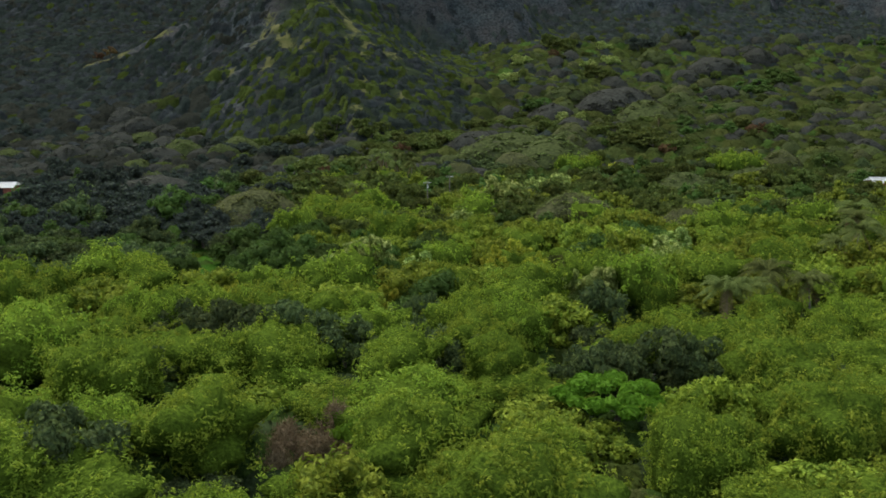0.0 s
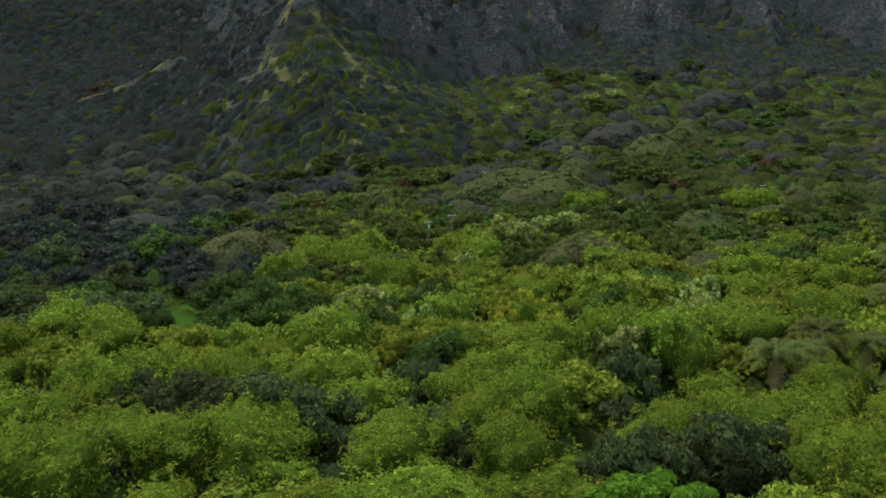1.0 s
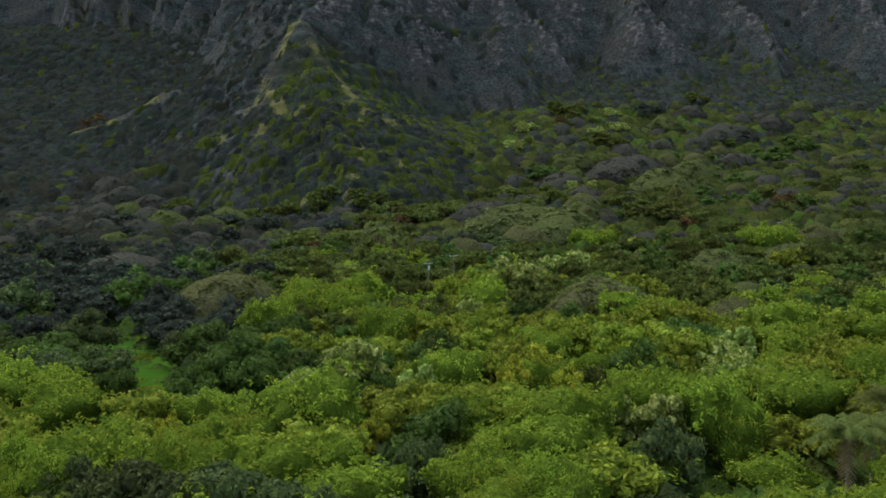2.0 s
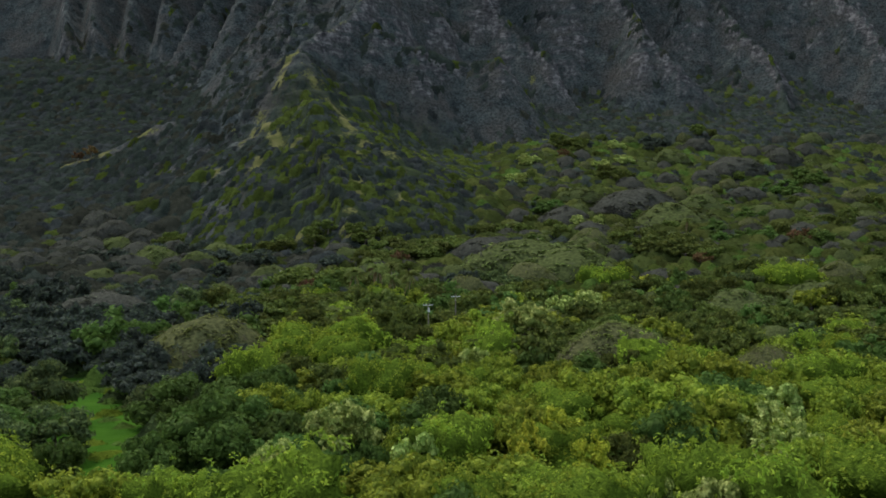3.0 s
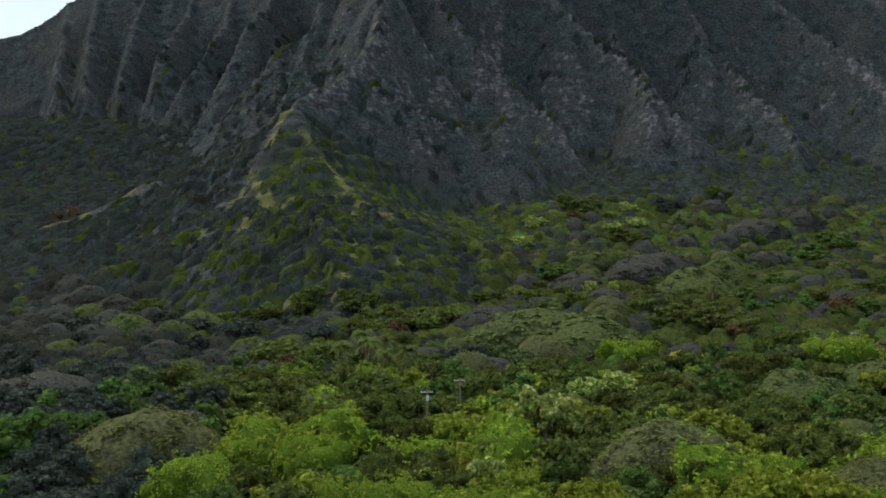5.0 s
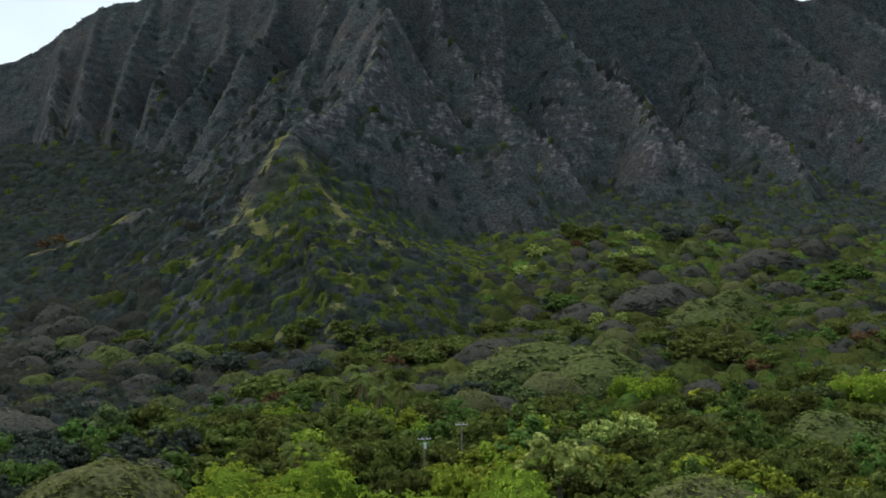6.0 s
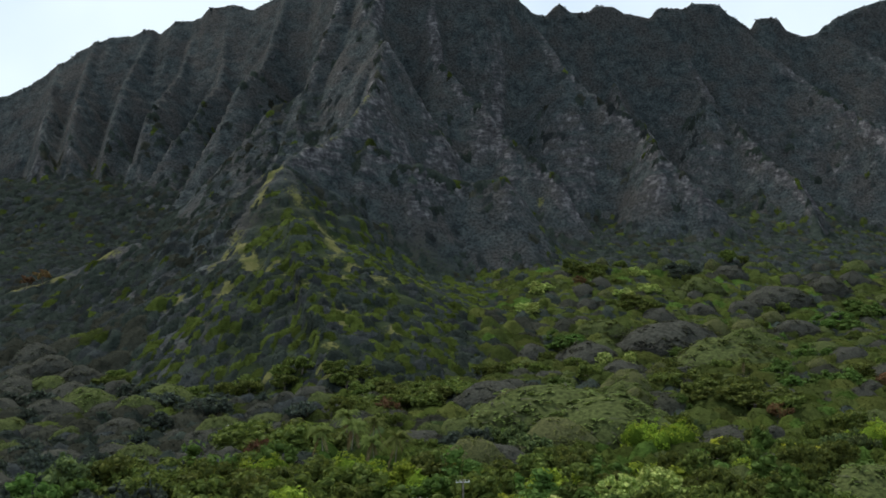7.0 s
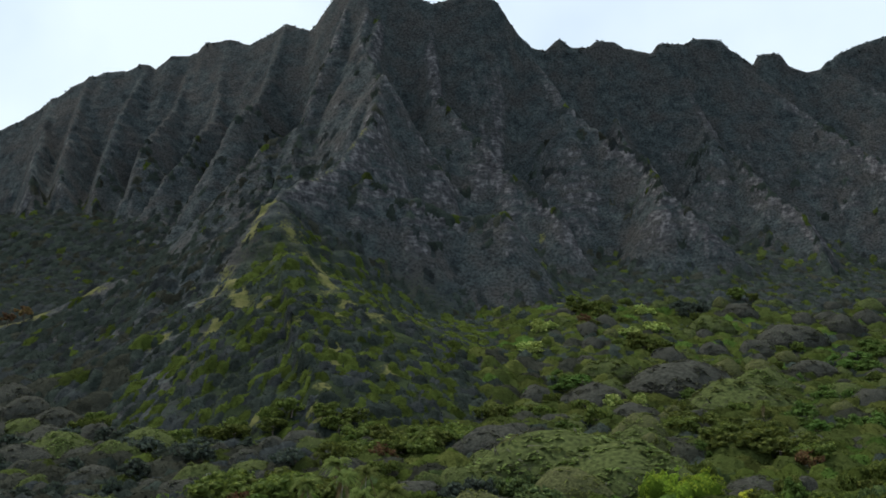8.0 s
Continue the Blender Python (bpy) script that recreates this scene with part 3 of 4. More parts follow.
# cover maps: where bare rock, meadow and dry grass lie
px, py, pz = GX.ravel(), GY.ravel(), GZ.ravel()
gzy, gzx = np.gradient(GZ, gy, gx)
lean_ = np.hypot(gzx, gzy).ravel()
rocky = 0.52 * ramp(lean_, 0.9, 2.4) * (0.35 + 0.65 * (1 - ramp(pz, 170, 300))) * (0.35 + 1.0 * rough(px, py, 40, 3, 51)) * ramp(py, 600, 680)
smooth = GZ.copy()
for axis in (0, 1):
    smooth = np.mean([np.roll(smooth, i, axis) for i in range(-5, 6)], axis=0)
proud = (GZ - smooth).ravel()
crest_gap = np.abs(py - np.interp(px, [p[0] for p in CREST_Y], [p[1] for p in CREST_Y]))
rocky = np.clip(rocky + 0.34 * ramp(proud, 0.5, 8) * ramp(lean_, 0.8, 1.6) * (0.4 + rough(px, py, 30, 2, 52)), 0, 1) * ramp(py, 640, 700)
rocky = rocky * (0.5 + 0.5 * ramp(px, -150, -80)) * (0.3 + 0.7 * ramp(proud, -5, 2)) * (0.4 + 0.6 * ramp(crest_gap, 8, 40))
meadow = np.zeros_like(px)
for a, b_, rx, ry in CLEARINGS:
    meadow = np.maximum(meadow, 1.0 - 0.6 * np.hypot((px - a) / (1.25 * rx), (py - b_) / (1.25 * ry)))
meadow = np.clip(meadow, 0, 1)
straw_ = np.zeros_like(px)
for pts in DRY_LINES:
    far_ = np.full(px.shape, 1e3)
    for (ax, ay), (bx, by) in zip(pts[:-1], pts[1:]):
        t_ = np.clip(((px - ax) * (bx - ax) + (py - ay) * (by - ay)) / ((bx - ax) ** 2 + (by - ay) ** 2), 0, 1)
        far_ = np.minimum(far_, np.hypot(px - ax - t_ * (bx - ax), py - ay - t_ * (by - ay)))
    straw_ = np.maximum(straw_, np.exp(-(far_ / (5 if pts[-1][1] < 715 else 3)) ** 2) * (1.0 if pts[-1][1] < 715 else 0.6))
straw_ = straw_ * (-0.45 + 1.85 * rough(px, py, 9, 3, 61))
for a, b_, reach in DRY_SPOTS:
    straw_ = np.maximum(straw_, (-0.05 + 1.1 * rough(px, py, 6, 3, 62)) * np.exp(-((px - a) ** 2 + (py - b_) ** 2) / (reach * 0.95) ** 2))
straw_ = np.clip(straw_, 0, 1)
hill = np.exp(-(((px + 40) / 78) ** 4 + ((py - 575) / 115) ** 4))
turf_ = np.clip(hill * (0.32 + 0.8 * rough(px, py, 22, 3, 63)), 0, 1)
turf_ = np.maximum(turf_, 1 - ramp(py, 440, 520))
for name, values in (("rock", rocky), ("grass", meadow), ("dry", straw_), ("sod", turf_)):
    cover = ground.data.attributes.new(name, "FLOAT", "POINT")
    cover.data.foreach_set("value", values.astype(np.float32))
tagged(ground, "green valley floor rising to a dark fluted lava mountain", "mountain", kind="structure")

# ---------------------------------------------------------------- tree kinds
# kind: radius, height of crown, height of crown's foot, lobes, leaves, leaf length, leaf width, look
KINDS = {
    "K": dict(r=6.0, h=8.0, foot=1.9, lobes=40, leaves=4300, ln=0.48, wd=0.13, loose=0.85, spray=0.9, fill=0.93, lobe=(0.10, 0.30), spread=1.12, rag=1.0, name="feathery_tree", word="yellow-green feathery thorn tree in the dense valley canopy"),
    "H": dict(r=5.0, h=7.0, foot=1.6, lobes=26, leaves=2700, ln=0.62, wd=0.32, loose=0.6, lobe=(0.18, 0.34), name="dark_broadleaf_tree", word="dark green broadleaf tree crowded among brighter trees"),
    "G": dict(r=5.2, h=7.2, foot=1.8, lobes=30, leaves=2500, ln=0.60, wd=0.32, loose=0.5, lobe=(0.17, 0.33), name="leafy_tree", word="bright green leafy tree with a lumpy rounded crown"),
    "N": dict(r=5.0, h=7.0, foot=1.6, lobes=26, leaves=2700, ln=0.62, wd=0.32, loose=0.6, lobe=(0.18, 0.34), name="shadowy_tree", word="broadleaf tree in dense woods, its leaves coloured dark as under cloud"),
    "J": dict(r=5.2, h=7.2, foot=1.6, lobes=26, leaves=2800, ln=0.66, wd=0.34, loose=0.55, lobe=(0.17, 0.33), name="green_tree", word="deep green broadleaf tree with a rounded crown"),
    "V": dict(r=4.4, h=8.0, foot=0.5, lobes=22, leaves=2700, ln=0.50, wd=0.36, loose=0.35, lobe=(0.22, 0.38), name="vine_covered_tree", word="tree smothered in hanging mid-green vines"),
    "F": dict(r=4.2, h=6.8, foot=2.4, lobes=34, leaves=2300, ln=0.60, wd=0.40, loose=0.45, lobe=(0.15, 0.28), name="silvery_tree", word="pale silvery-green tree with cream blossom clusters"),
    "Y": dict(r=4.2, h=6.8, foot=2.0, lobes=26, leaves=2200, ln=0.60, wd=0.34, loose=0.5, lobe=(0.16, 0.3), name="yellow_tree", word="yellow-green tree tipped with yellow young leaves"),
    "B": dict(r=4.5, h=5.5, foot=2.5, lobes=30, leaves=1700, ln=0.90, wd=0.45, loose=0.3, flat=0.6, lobe=(0.14, 0.24), name="almond_tree", word="fresh bright green tree with leaves in flat tiers"),
    "M": dict(r=9.0, h=7.2, foot=-0.8, lobes=0, leaves=3400, ln=0.70, wd=0.20, name="umbrella_tree", word="wide flat-domed umbrella tree with thin grey-brown leaves"),
    "U": dict(r=9.0, h=7.2, foot=-0.8, lobes=0, leaves=3400, ln=0.66, wd=0.24, name="umbrella_tree", word="wide flat-domed umbrella tree with fine olive-green leaves"),
    "O": dict(r=9.0, h=7.8, foot=1.8, lobes=0, leaves=3400, ln=0.66, wd=0.22, name="umbrella_tree", word="wide flat-domed umbrella tree with sparse tan-green leaves"),
    "R": dict(r=4.5, h=6.0, foot=2.6, lobes=22, leaves=1300, ln=0.8, wd=0.4, loose=0.5, lobe=(0.18, 0.32), name="rusty_tree", word="tree with a rust-brown flowering crown"),
    "D": dict(r=3.6, h=3.2, foot=0.8, lobes=16, leaves=1800, ln=1.2, wd=0.07, loose=1.2, lobe=(0.2, 0.3), name="dead_shrub", word="brown leafless dead shrub between green crowns"),
}
VARIANTS = {}


def tree_pair(kind, level, v):
    """Crown and trunk meshes, shared by the trees of a kind. level 0 near, 1 farther off, with fewer and larger leaves."""
    key = (kind, level, v)
    if key not in VARIANTS:
        k = KINDS[kind]
        r = np.random.default_rng(1000 + 97 * v + 11 * level + ord(kind))
        thin, big = ((1.0, 1.0), (0.42, 1.25), (0.15, 1.9), (0.11, 2.1))[level]
        if not k["lobes"]:
            vert, q, q2, t = umbrella_arrays(r, k["r"], k["h"], (4200, 2600, 1000, 480)[level], k["ln"] * (1.0, 1.15, 1.5, 1.65)[level], k["wd"] * (1.3, 1.5, 1.9, 2.1)[level])
            vert[:, 2] += k["foot"]
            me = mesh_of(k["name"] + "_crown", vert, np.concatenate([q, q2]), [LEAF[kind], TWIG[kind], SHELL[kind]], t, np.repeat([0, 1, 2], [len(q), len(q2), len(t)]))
            me.polygons.foreach_set("use_smooth", np.repeat([False, True], [len(q) + len(q2), len(t)]))
            VARIANTS[key] = (me, trunk_mesh(r, k["foot"] + k["h"], 0.28, 4, k["r"]))
            return VARIANTS[key]
        if kind == "K":
            vert, q, t = billow_arrays(r, k["r"], k["h"], (330, 180, 100, 80)[level], (11, 6, 5, 5)[level], (0.50, 0.70, 1.0, 1.1)[level], (0.17, 0.27, 0.40, 0.45)[level], (3, 3, 2, 2)[level])
        else:
            vert, q, t = crown_arrays(r, k["r"], k["h"], k["lobes"], int(k["leaves"] * thin), k["ln"] * big, k["wd"] * big, k["loose"], k.get("flat", 0.0), 1, k.get("spread", 0.82), k["lobe"], k.get("fill", 0.66), k.get("spray", 0.0), k.get("rag", 0.4))
        vert[:, 2] += k["foot"]
        me = mesh_of(k["name"] + "_crown", vert, q, [LEAF[kind]] + ([GAP_SHADE] if kind == "K" else []), t, np.repeat([0, 1 if kind == "K" else 0], [len(q), len(t)]))
        me.polygons.foreach_set("use_smooth", np.repeat([False, True], [len(q), len(t)]))
        VARIANTS[key] = (me, trunk_mesh(r, k["foot"] + k["h"], 0.28, 4, k["r"]))
    return VARIANTS[key]


def plant(kind, x, y, diameter=None, level=0, turn=0.0, v=0, tall=1.0):
    k = KINDS[kind]
    crown, trunk = tree_pair(kind, level, v)
    s = (diameter / (2 * k["r"])) if diameter else 1.0
    top = new(k["name"])
    tagged(top, k["word"], "tree" if kind != "D" else "shrub", k["name"].replace("_", " ") + "s in the valley")
    part("trunk", trunk, None, top)
    part("crown", crown, None, top)
    top.matrix_basis = pose(x, y, float(land_height(x, y)), 0, 0, turn) @ Matrix.Diagonal((s, s, tall * (0.55 + 0.45 * s), 1))
    return top


def palm_meshes(r, height, fronds, length):
    """A leaning ringed trunk and drooping feather fronds with many leaflets; the lowest are dead and brown."""
    verts, quads = [], []
    for i in range(9):
        f = i / 8
        rr = 0.19 - 0.07 * f + (0.12 if i == 0 else 0)
        for s in range(8):
            a = 2 * math.pi * s / 8
            verts.append((0.9 * f * f + rr * math.cos(a), rr * math.sin(a), height * f - (0.8 if i == 0 else 0)))
    for i in range(8):
        for s in range(8):
            quads.append((i * 8 + s, i * 8 + (s + 1) % 8, (i + 1) * 8 + (s + 1) % 8, (i + 1) * 8 + s))
    trunk = mesh_of("palm_trunk", verts, quads, [PALE_BARK])
    live, dead = ([], []), ([], [])
    for k in range(fronds):
        brown = k % 9 == 8
        vs, qs = dead if brown else live
        a = k * 2.4 + r.uniform(-0.2, 0.2)
        rise = r.uniform(-0.05, 1.15) if not brown else -0.9
        ca, sa = math.cos(a), math.sin(a)
        steps = 12
        prev = None
        for i in range(steps + 1):
            f = i / steps
            out_ = length * (0.72 if brown else 1.0) * (f * 0.95) * math.cos(rise * 0.7)
            up_ = length * (f * math.sin(rise) - (0.62 if not brown else 0.5) * f ** 2.4)
            p = np.array([0.9 + out_ * ca, out_ * sa, height + up_])
            if prev is not None:
                hang = np.array([0, 0, -0.5 - 0.3 * f])
                wide = 0.95 * math.sin(math.pi * min(0.98, 0.12 + 0.85 * f)) ** 0.7
                for sgn in (-1, 1):
                    sd = np.array([-sa, ca, 0]) * sgn
                    for g in (0.25, 0.75):
                        m0 = prev + (p - prev) * (g - 0.22)
                        m1 = prev + (p - prev) * (g + 0.22)
                        tip_ = prev + (p - prev) * (g + 0.6) + (sd + hang * r.uniform(0.6, 1.2)) * wide
                        n0 = len(vs)
                        vs += [m0, m1, tip_ + (p - prev) * 0.08, tip_ - (p - prev) * 0.08]
                        qs.append((n0, n0 + 1, n0 + 2, n0 + 3))
            prev = p
    return trunk, mesh_of("palm_fronds", live[0], live[1], [LEAF["P"]]), mesh_of("palm_dead_fronds", dead[0], dead[1], [LEAF["T"]])


PALMS = [palm_meshes(np.random.default_rng(40 + i), 10.5, 26, 4.9) for i in range(3)]


def palm(x, y, scale=1.0, turn=0.0, v=0, trunk_scale=1.0):
    top = tagged(new("coconut_palm"), "coconut palm with drooping fronds, brown dead ones below", "palm tree", "palms in the valley")
    for name, me in zip(("trunk", "fronds", "dead_fronds"), PALMS[v]):
        part(name, me, None, top)
    top.matrix_basis = pose(x, y, float(land_height(x, y)), 0, 0, turn) @ Matrix.Diagonal((scale, scale, scale * trunk_scale, 1))
    return top


# ---------------------------------------------------------------- trees that stand out, kind by kind: x, y, width of crown
CHOSEN = {
    "K": [(47, 112, 17), (36, 90, 13), (5, 112, 18), (-5, 99, 11), (-37, 92, 13), (-26, 125, 18), (-41, 118, 15), (-48, 102, 14), (-3, 74, 12), (21, 72, 10), (34, 76, 12), (8, 68,
          10), (-22, 78, 13), (-26, 240, 25), (49, 223, 8), (64, 202, 14), (56, 370, 19), (118, 362, 24), (80, 233, 11), (1, 140, 11), (10, 138, 10), (45, 148, 14), (-59, 153, 14),
          (-52, 153, 11), (-28, 142, 10), (-21, 138, 10), (-13, 125, 8), (33, 135, 8)],
    "F": [(-14, 168, 9), (-20, 154, 6), (-4, 156, 6), (5, 219, 7), (17, 253, 14), (37, 301, 19), (42, 169, 8), (42, 160, 6), (35, 152, 6), (20, 139, 6), (25, 136, 7), (48, 181, 7),
          (-21, 149, 6)],
    "Y": [(14, 169, 7), (9, 161, 6), (17, 160, 5), (69, 358, 8), (85, 352, 8), (92, 349, 7), (84, 318, 8), (76, 360, 6), (-33, 138, 4), (-9, 135, 4)],
    "N": [(-87, 253, 24), (-81, 267, 19), (-74, 275, 19), (-54, 236, 13), (-60, 229, 13), (6, 373, 18)],
    "H": [(-26, 112, 13), (-18, 110, 12), (-34, 113, 10), (-12, 108, 9), (-49, 113, 7), (3, 101, 7), (16, 95, 9), (23, 96, 11), (29, 97, 9), (-32, 72, 12), (-56, 178, 11), (105, 363, 17), (83,
          254, 12), (16, 382, 16), (22, 359, 13), (23, 127, 9), (-3, 126, 7)],
    "D": [(-12, 81, 9), (-14.5, 78.5, 7), (-10, 78, 6)],
    "B": [(17, 86, 12), (-8, 79, 6)],
    "G": [(-29, 191, 10), (-22, 189, 10), (-9, 181, 11), (-2, 186, 11), (-7, 168, 7), (8, 218, 15),
          (1, 233, 15), (9, 202, 10), (11, 184, 10), (5, 191, 10), (25, 193, 12), (31, 187, 14), (32, 176, 10), (19, 177, 9), (33, 159, 7), (65, 182, 11), (25, 115, 5)],
    "O": [(-52, 242, 28), (35, 234, 26), (58, 213, 17), (31, 375, 22)],
    "M": [(-112, 296, 23), (-102, 316, 32), (-52, 273, 17)],
    "V": [(-32, 178, 9), (-25, 176, 9), (-29, 161, 9), (-36, 167, 7), (-10, 157, 5), (42, 186, 11), (29, 166, 10), (-47, 158, 7)],
    "R": [(-19, 428, 10), (-48, 362, 9), (101, 404, 9), (153, 437, 11), (82, 662, 10), (-244, 671, 11), (-252, 668, 9), (-224, 727, 8)],
    "J": [(-31, 273, 21), (-51, 301, 25), (-26, 303, 28), (-45, 378, 33), (-63, 319, 24), (69, 352, 18), (88, 347, 19), (84, 312, 15), (-16, 284, 21), (-8, 259, 16), (-8, 230, 15), (22, 162, 8), (54, 303, 21), (43, 282, 19), (54, 273, 20), (32, 258, 16), (60, 267, 17), (22, 266, 13), (24, 241, 12)],
    "U": [(87, 313, 31), (77, 265, 19), (117, 331, 30)],
}
# crowns that stand out on the gentle slope ahead: x, y, width
SLOPE_TREES = {
    "U": [(119, 511, 52), (172, 540, 25), (155, 666, 29), (59, 429, 26), (34, 411, 53), (47, 393, 48), (145, 560, 34), (80, 582, 30), (269, 709, 21), (-140, 486, 30), (-177, 535,
          26), (-110, 490, 30), (-116, 470, 23)],
    "M": [(109, 563, 52), (183, 596, 31), (174, 515, 21), (143, 625, 21), (115, 609, 23), (170, 634, 24), (93, 661, 19), (193, 648, 38), (232, 669, 29), (256, 687, 20), (215, 682,
          20), (67, 542, 32), (71, 489, 24), (17, 438, 31), (181, 692, 24), (81, 647, 19), (-188, 560, 24), (-167, 545, 26), (-202, 575, 24), (-145, 530, 20), (-191, 530, 26),
          (-159, 515, 26), (-146, 465, 24), (-196, 470, 24)],
    "J": [(107, 620, 27), (179, 626, 14), (91, 426, 29), (104, 415, 25), (84, 455, 25), (90, 681, 28), (34, 505, 20), (21, 511, 18), (2, 444, 26), (-12, 447, 24), (-26, 464, 22),
          (-39, 486, 21), (-151, 540, 18), (-107, 500, 22), (-85, 505, 22), (-64, 500, 20), (-10, 435, 24), (-26, 436, 20)],
    "V": [(234, 629, 27), (210, 605, 29), (58, 562, 23), (138, 444, 20), (123, 445, 17)],
    "F": [(56, 650, 18), (104, 641, 14), (121, 658, 16), (46, 614, 16), (122, 687, 14), (70, 520, 9), (80, 515, 8)],
    "N": [(151, 694, 24), (-131, 520, 20), (-113, 476, 24), (-90, 462, 20)],
}
PALM_SPOTS = [(14, 63, 0.55), (39.7, 122, 1.0), (50, 132, 1.05), (55, 130, 0.95), (45, 128, 0.9), (78.5, 168, 1.1), (86, 184, 1.1), (94, 200, 1.1), (73, 160, 0.95), (90, 172, 1.0), (-24, 358, 0.95), (-12, 334, 0.95),
              (-25, 258, 0.9), (-30, 350, 0.9), (-17, 342, 0.8), (-28, 384, 1.0), (-20, 372, 0.9), (113, 470, 0.7)]


# x, y, height, turn, transformer
POLES = [(-4.6, 269, 11.5, 10, True), (2.2, 281, 12, 12, False), (123, 361, 12.5, 5, False), (-63, 395, 9.5, 0, False)]


def open_ground(x, y):
    if (abs(x + 156) < 12 and 284 < y < 324) or (abs(x - 152) < 13 and 272 < y < 314):
        return True
    return any(((x - a) / rx) ** 2 + ((y - b) / ry) ** 2 < 1 for a, b, rx, ry in CLEARINGS)


placed = []
for kind, spots in CHOSEN.items():
    for i, (x, y, wide) in enumerate(spots):
        stems = 1 if kind in "MUO" or wide < 15 else 3 if wide < 19 else 5
        for j in range(stems):
            a, off = j * 2.4 + i, (0 if stems == 1 else wide * (0.27 if stems == 3 else 0.31))
            if kind in "FYV" and y < 260:  # these stand above their neighbours
                plant(kind, x, y, wide * 1.15, 0 if y < 150 else 1, turn=(i * 77) % 360, v=i % 3, tall=1.22)
                continue
            plant(kind, x + off * math.cos(a), y + off * math.sin(a), wide if stems == 1 else wide * 0.56, 0 if y < 122 else 1 if y < 240 else 2 if y < 330 else 3,
                  turn=(i * 77 + 50 * j) % 360, v=(i + j) % 3, tall=(1.25 if kind == "H" and y < 130 else 1.0 if kind != "D" else 1.55) if stems == 1 else 1.12 - 0.06 * j)
        placed.append((x, y, wide * (0.36 if kind != "D" else 0.55)))
slope_trees = []
for kind, spots in SLOPE_TREES.items():
    for i, (x, y, wide) in enumerate(spots):
        stems = 1 if kind in "MUO" or wide < 13 else 3
        for j in range(stems):
            a, off = j * 2.1 + i, (0 if stems == 1 else wide * 0.25)
            plant(kind, x + off * math.cos(a), y + off * math.sin(a), wide if stems == 1 else wide * 0.6, 2 if wide > 24 and kind in "MUO" else 3, turn=(i * 77 + 50 * j) % 360, v=(i + j) % 3, tall=1.15 if stems == 1 else 0.9)
        slope_trees.append((x, y, wide * 0.42))
for i, (x, y, s) in enumerate(PALM_SPOTS):
    palm(x, y, s, turn=(i * 67) % 360, v=i % 3, trunk_scale=1.15 if y > 210 else 0.98 if y > 140 else 0.9)
    placed.append((x, y, 5.0))


def scatter(r, lo, hi, half, gap, margin=8):
    """Jittered places between two depths, within half of the depth to either side."""
    out, y = [], lo
    while y < hi:
        w = half * y + margin
        for x in np.arange(-w, w, gap):
            out.append((x + r.uniform(-0.42, 0.42) * gap, y + r.uniform(-0.42, 0.42) * gap))
        y += gap * 0.9
    return out


pick = np.random.default_rng(11)
for x, y in scatter(pick, 46, 262, 0.51, 8.4) + scatter(pick, 262, 334, 0.51, 9.4):
    if open_ground(x, y) or any((x - a) ** 2 + (y - b) ** 2 < (g + 0.8) ** 2 for a, b, g in placed):
        continue
    mood, u = float(rough(x, y, 30, 2, 31)), pick.random()
    if y < 130:
        kind = "H" if mood < 0.27 and u < 0.3 else "K" if u < 0.66 else "G" if u < 0.8 else "H"
    elif y < 205:
        kind = ("H" if u < 0.6 else "V") if x < -44 and y > 150 else "V" if (-42 < x < -14 and y > 150 or mood < 0.45 and -50 < x < 0) else "G" if (u < 0.62 and x > -45) else "K" if u < 0.9 else "G"
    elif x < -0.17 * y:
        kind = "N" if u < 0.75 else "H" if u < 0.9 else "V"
    elif y < 262 or (x + 28) ** 2 / 42 ** 2 + (y - 290) ** 2 / 45 ** 2 < 1:
        kind = "G" if u < 0.34 else "J" if u < 0.66 else "K" if u < 0.76 else "V" if u < 0.92 else "G"
    else:
        kind = "J" if u < 0.5 else "V" if u < 0.75 else "U" if u < 0.87 else "G"
    wide = pick.uniform(12, 17) if kind == "U" else pick.uniform(6.5, 10) if (kind == "H" and y < 130) else pick.uniform(8.5, 14)
    plant(kind, x, y, wide, 0 if y < 106 else 1 if y < 215 else 2 if y < 262 else 3, turn=pick.uniform(0, 360), v=int(pick.integers(0, 3)), tall=pick.uniform(0.66, 1.24) if y > 130 else pick.uniform(0.55, 1.05))

# more umbrella trees fill the slope between those
for i in range(6000):
    y = pick.uniform(340, 720)
    x = pick.uniform(-0.5, 0.5) * y
    dark = x < -0.10 * y
    if open_ground(x, y) or len(slope_trees) > 430 or (y > 560 and x < 60) or (-105 < x < 30 and y > 480) or pick.random() > 0.7:
        continue
    rad = pick.uniform(4, 9)
    if any((x - a) ** 2 + (y - b) ** 2 < (0.6 * (rad + g)) ** 2 for a, b, g in slope_trees) or any((x - a) ** 2 + (y - b) ** 2 < (0.7 * rad + g) ** 2 for a, b, g in placed):
        continue
    if float(steepness(x, y)) > 0.42:
        continue
    slope_trees.append((x, y, rad))
    u = pick.random()
    kind = ("M" if u < 0.6 else "N" if u < 0.85 else "U") if dark else "M" if u < 0.24 else "U" if u < 0.6 else "J" if u < 0.82 else "O" if u < 0.9 else "V"
    plant(kind, x, y, 2 * rad * (1.15 if kind in "MUO" else 0.8), 3, turn=pick.uniform(0, 360), v=int(pick.integers(0, 3)), tall=pick.uniform(0.85, 1.15))


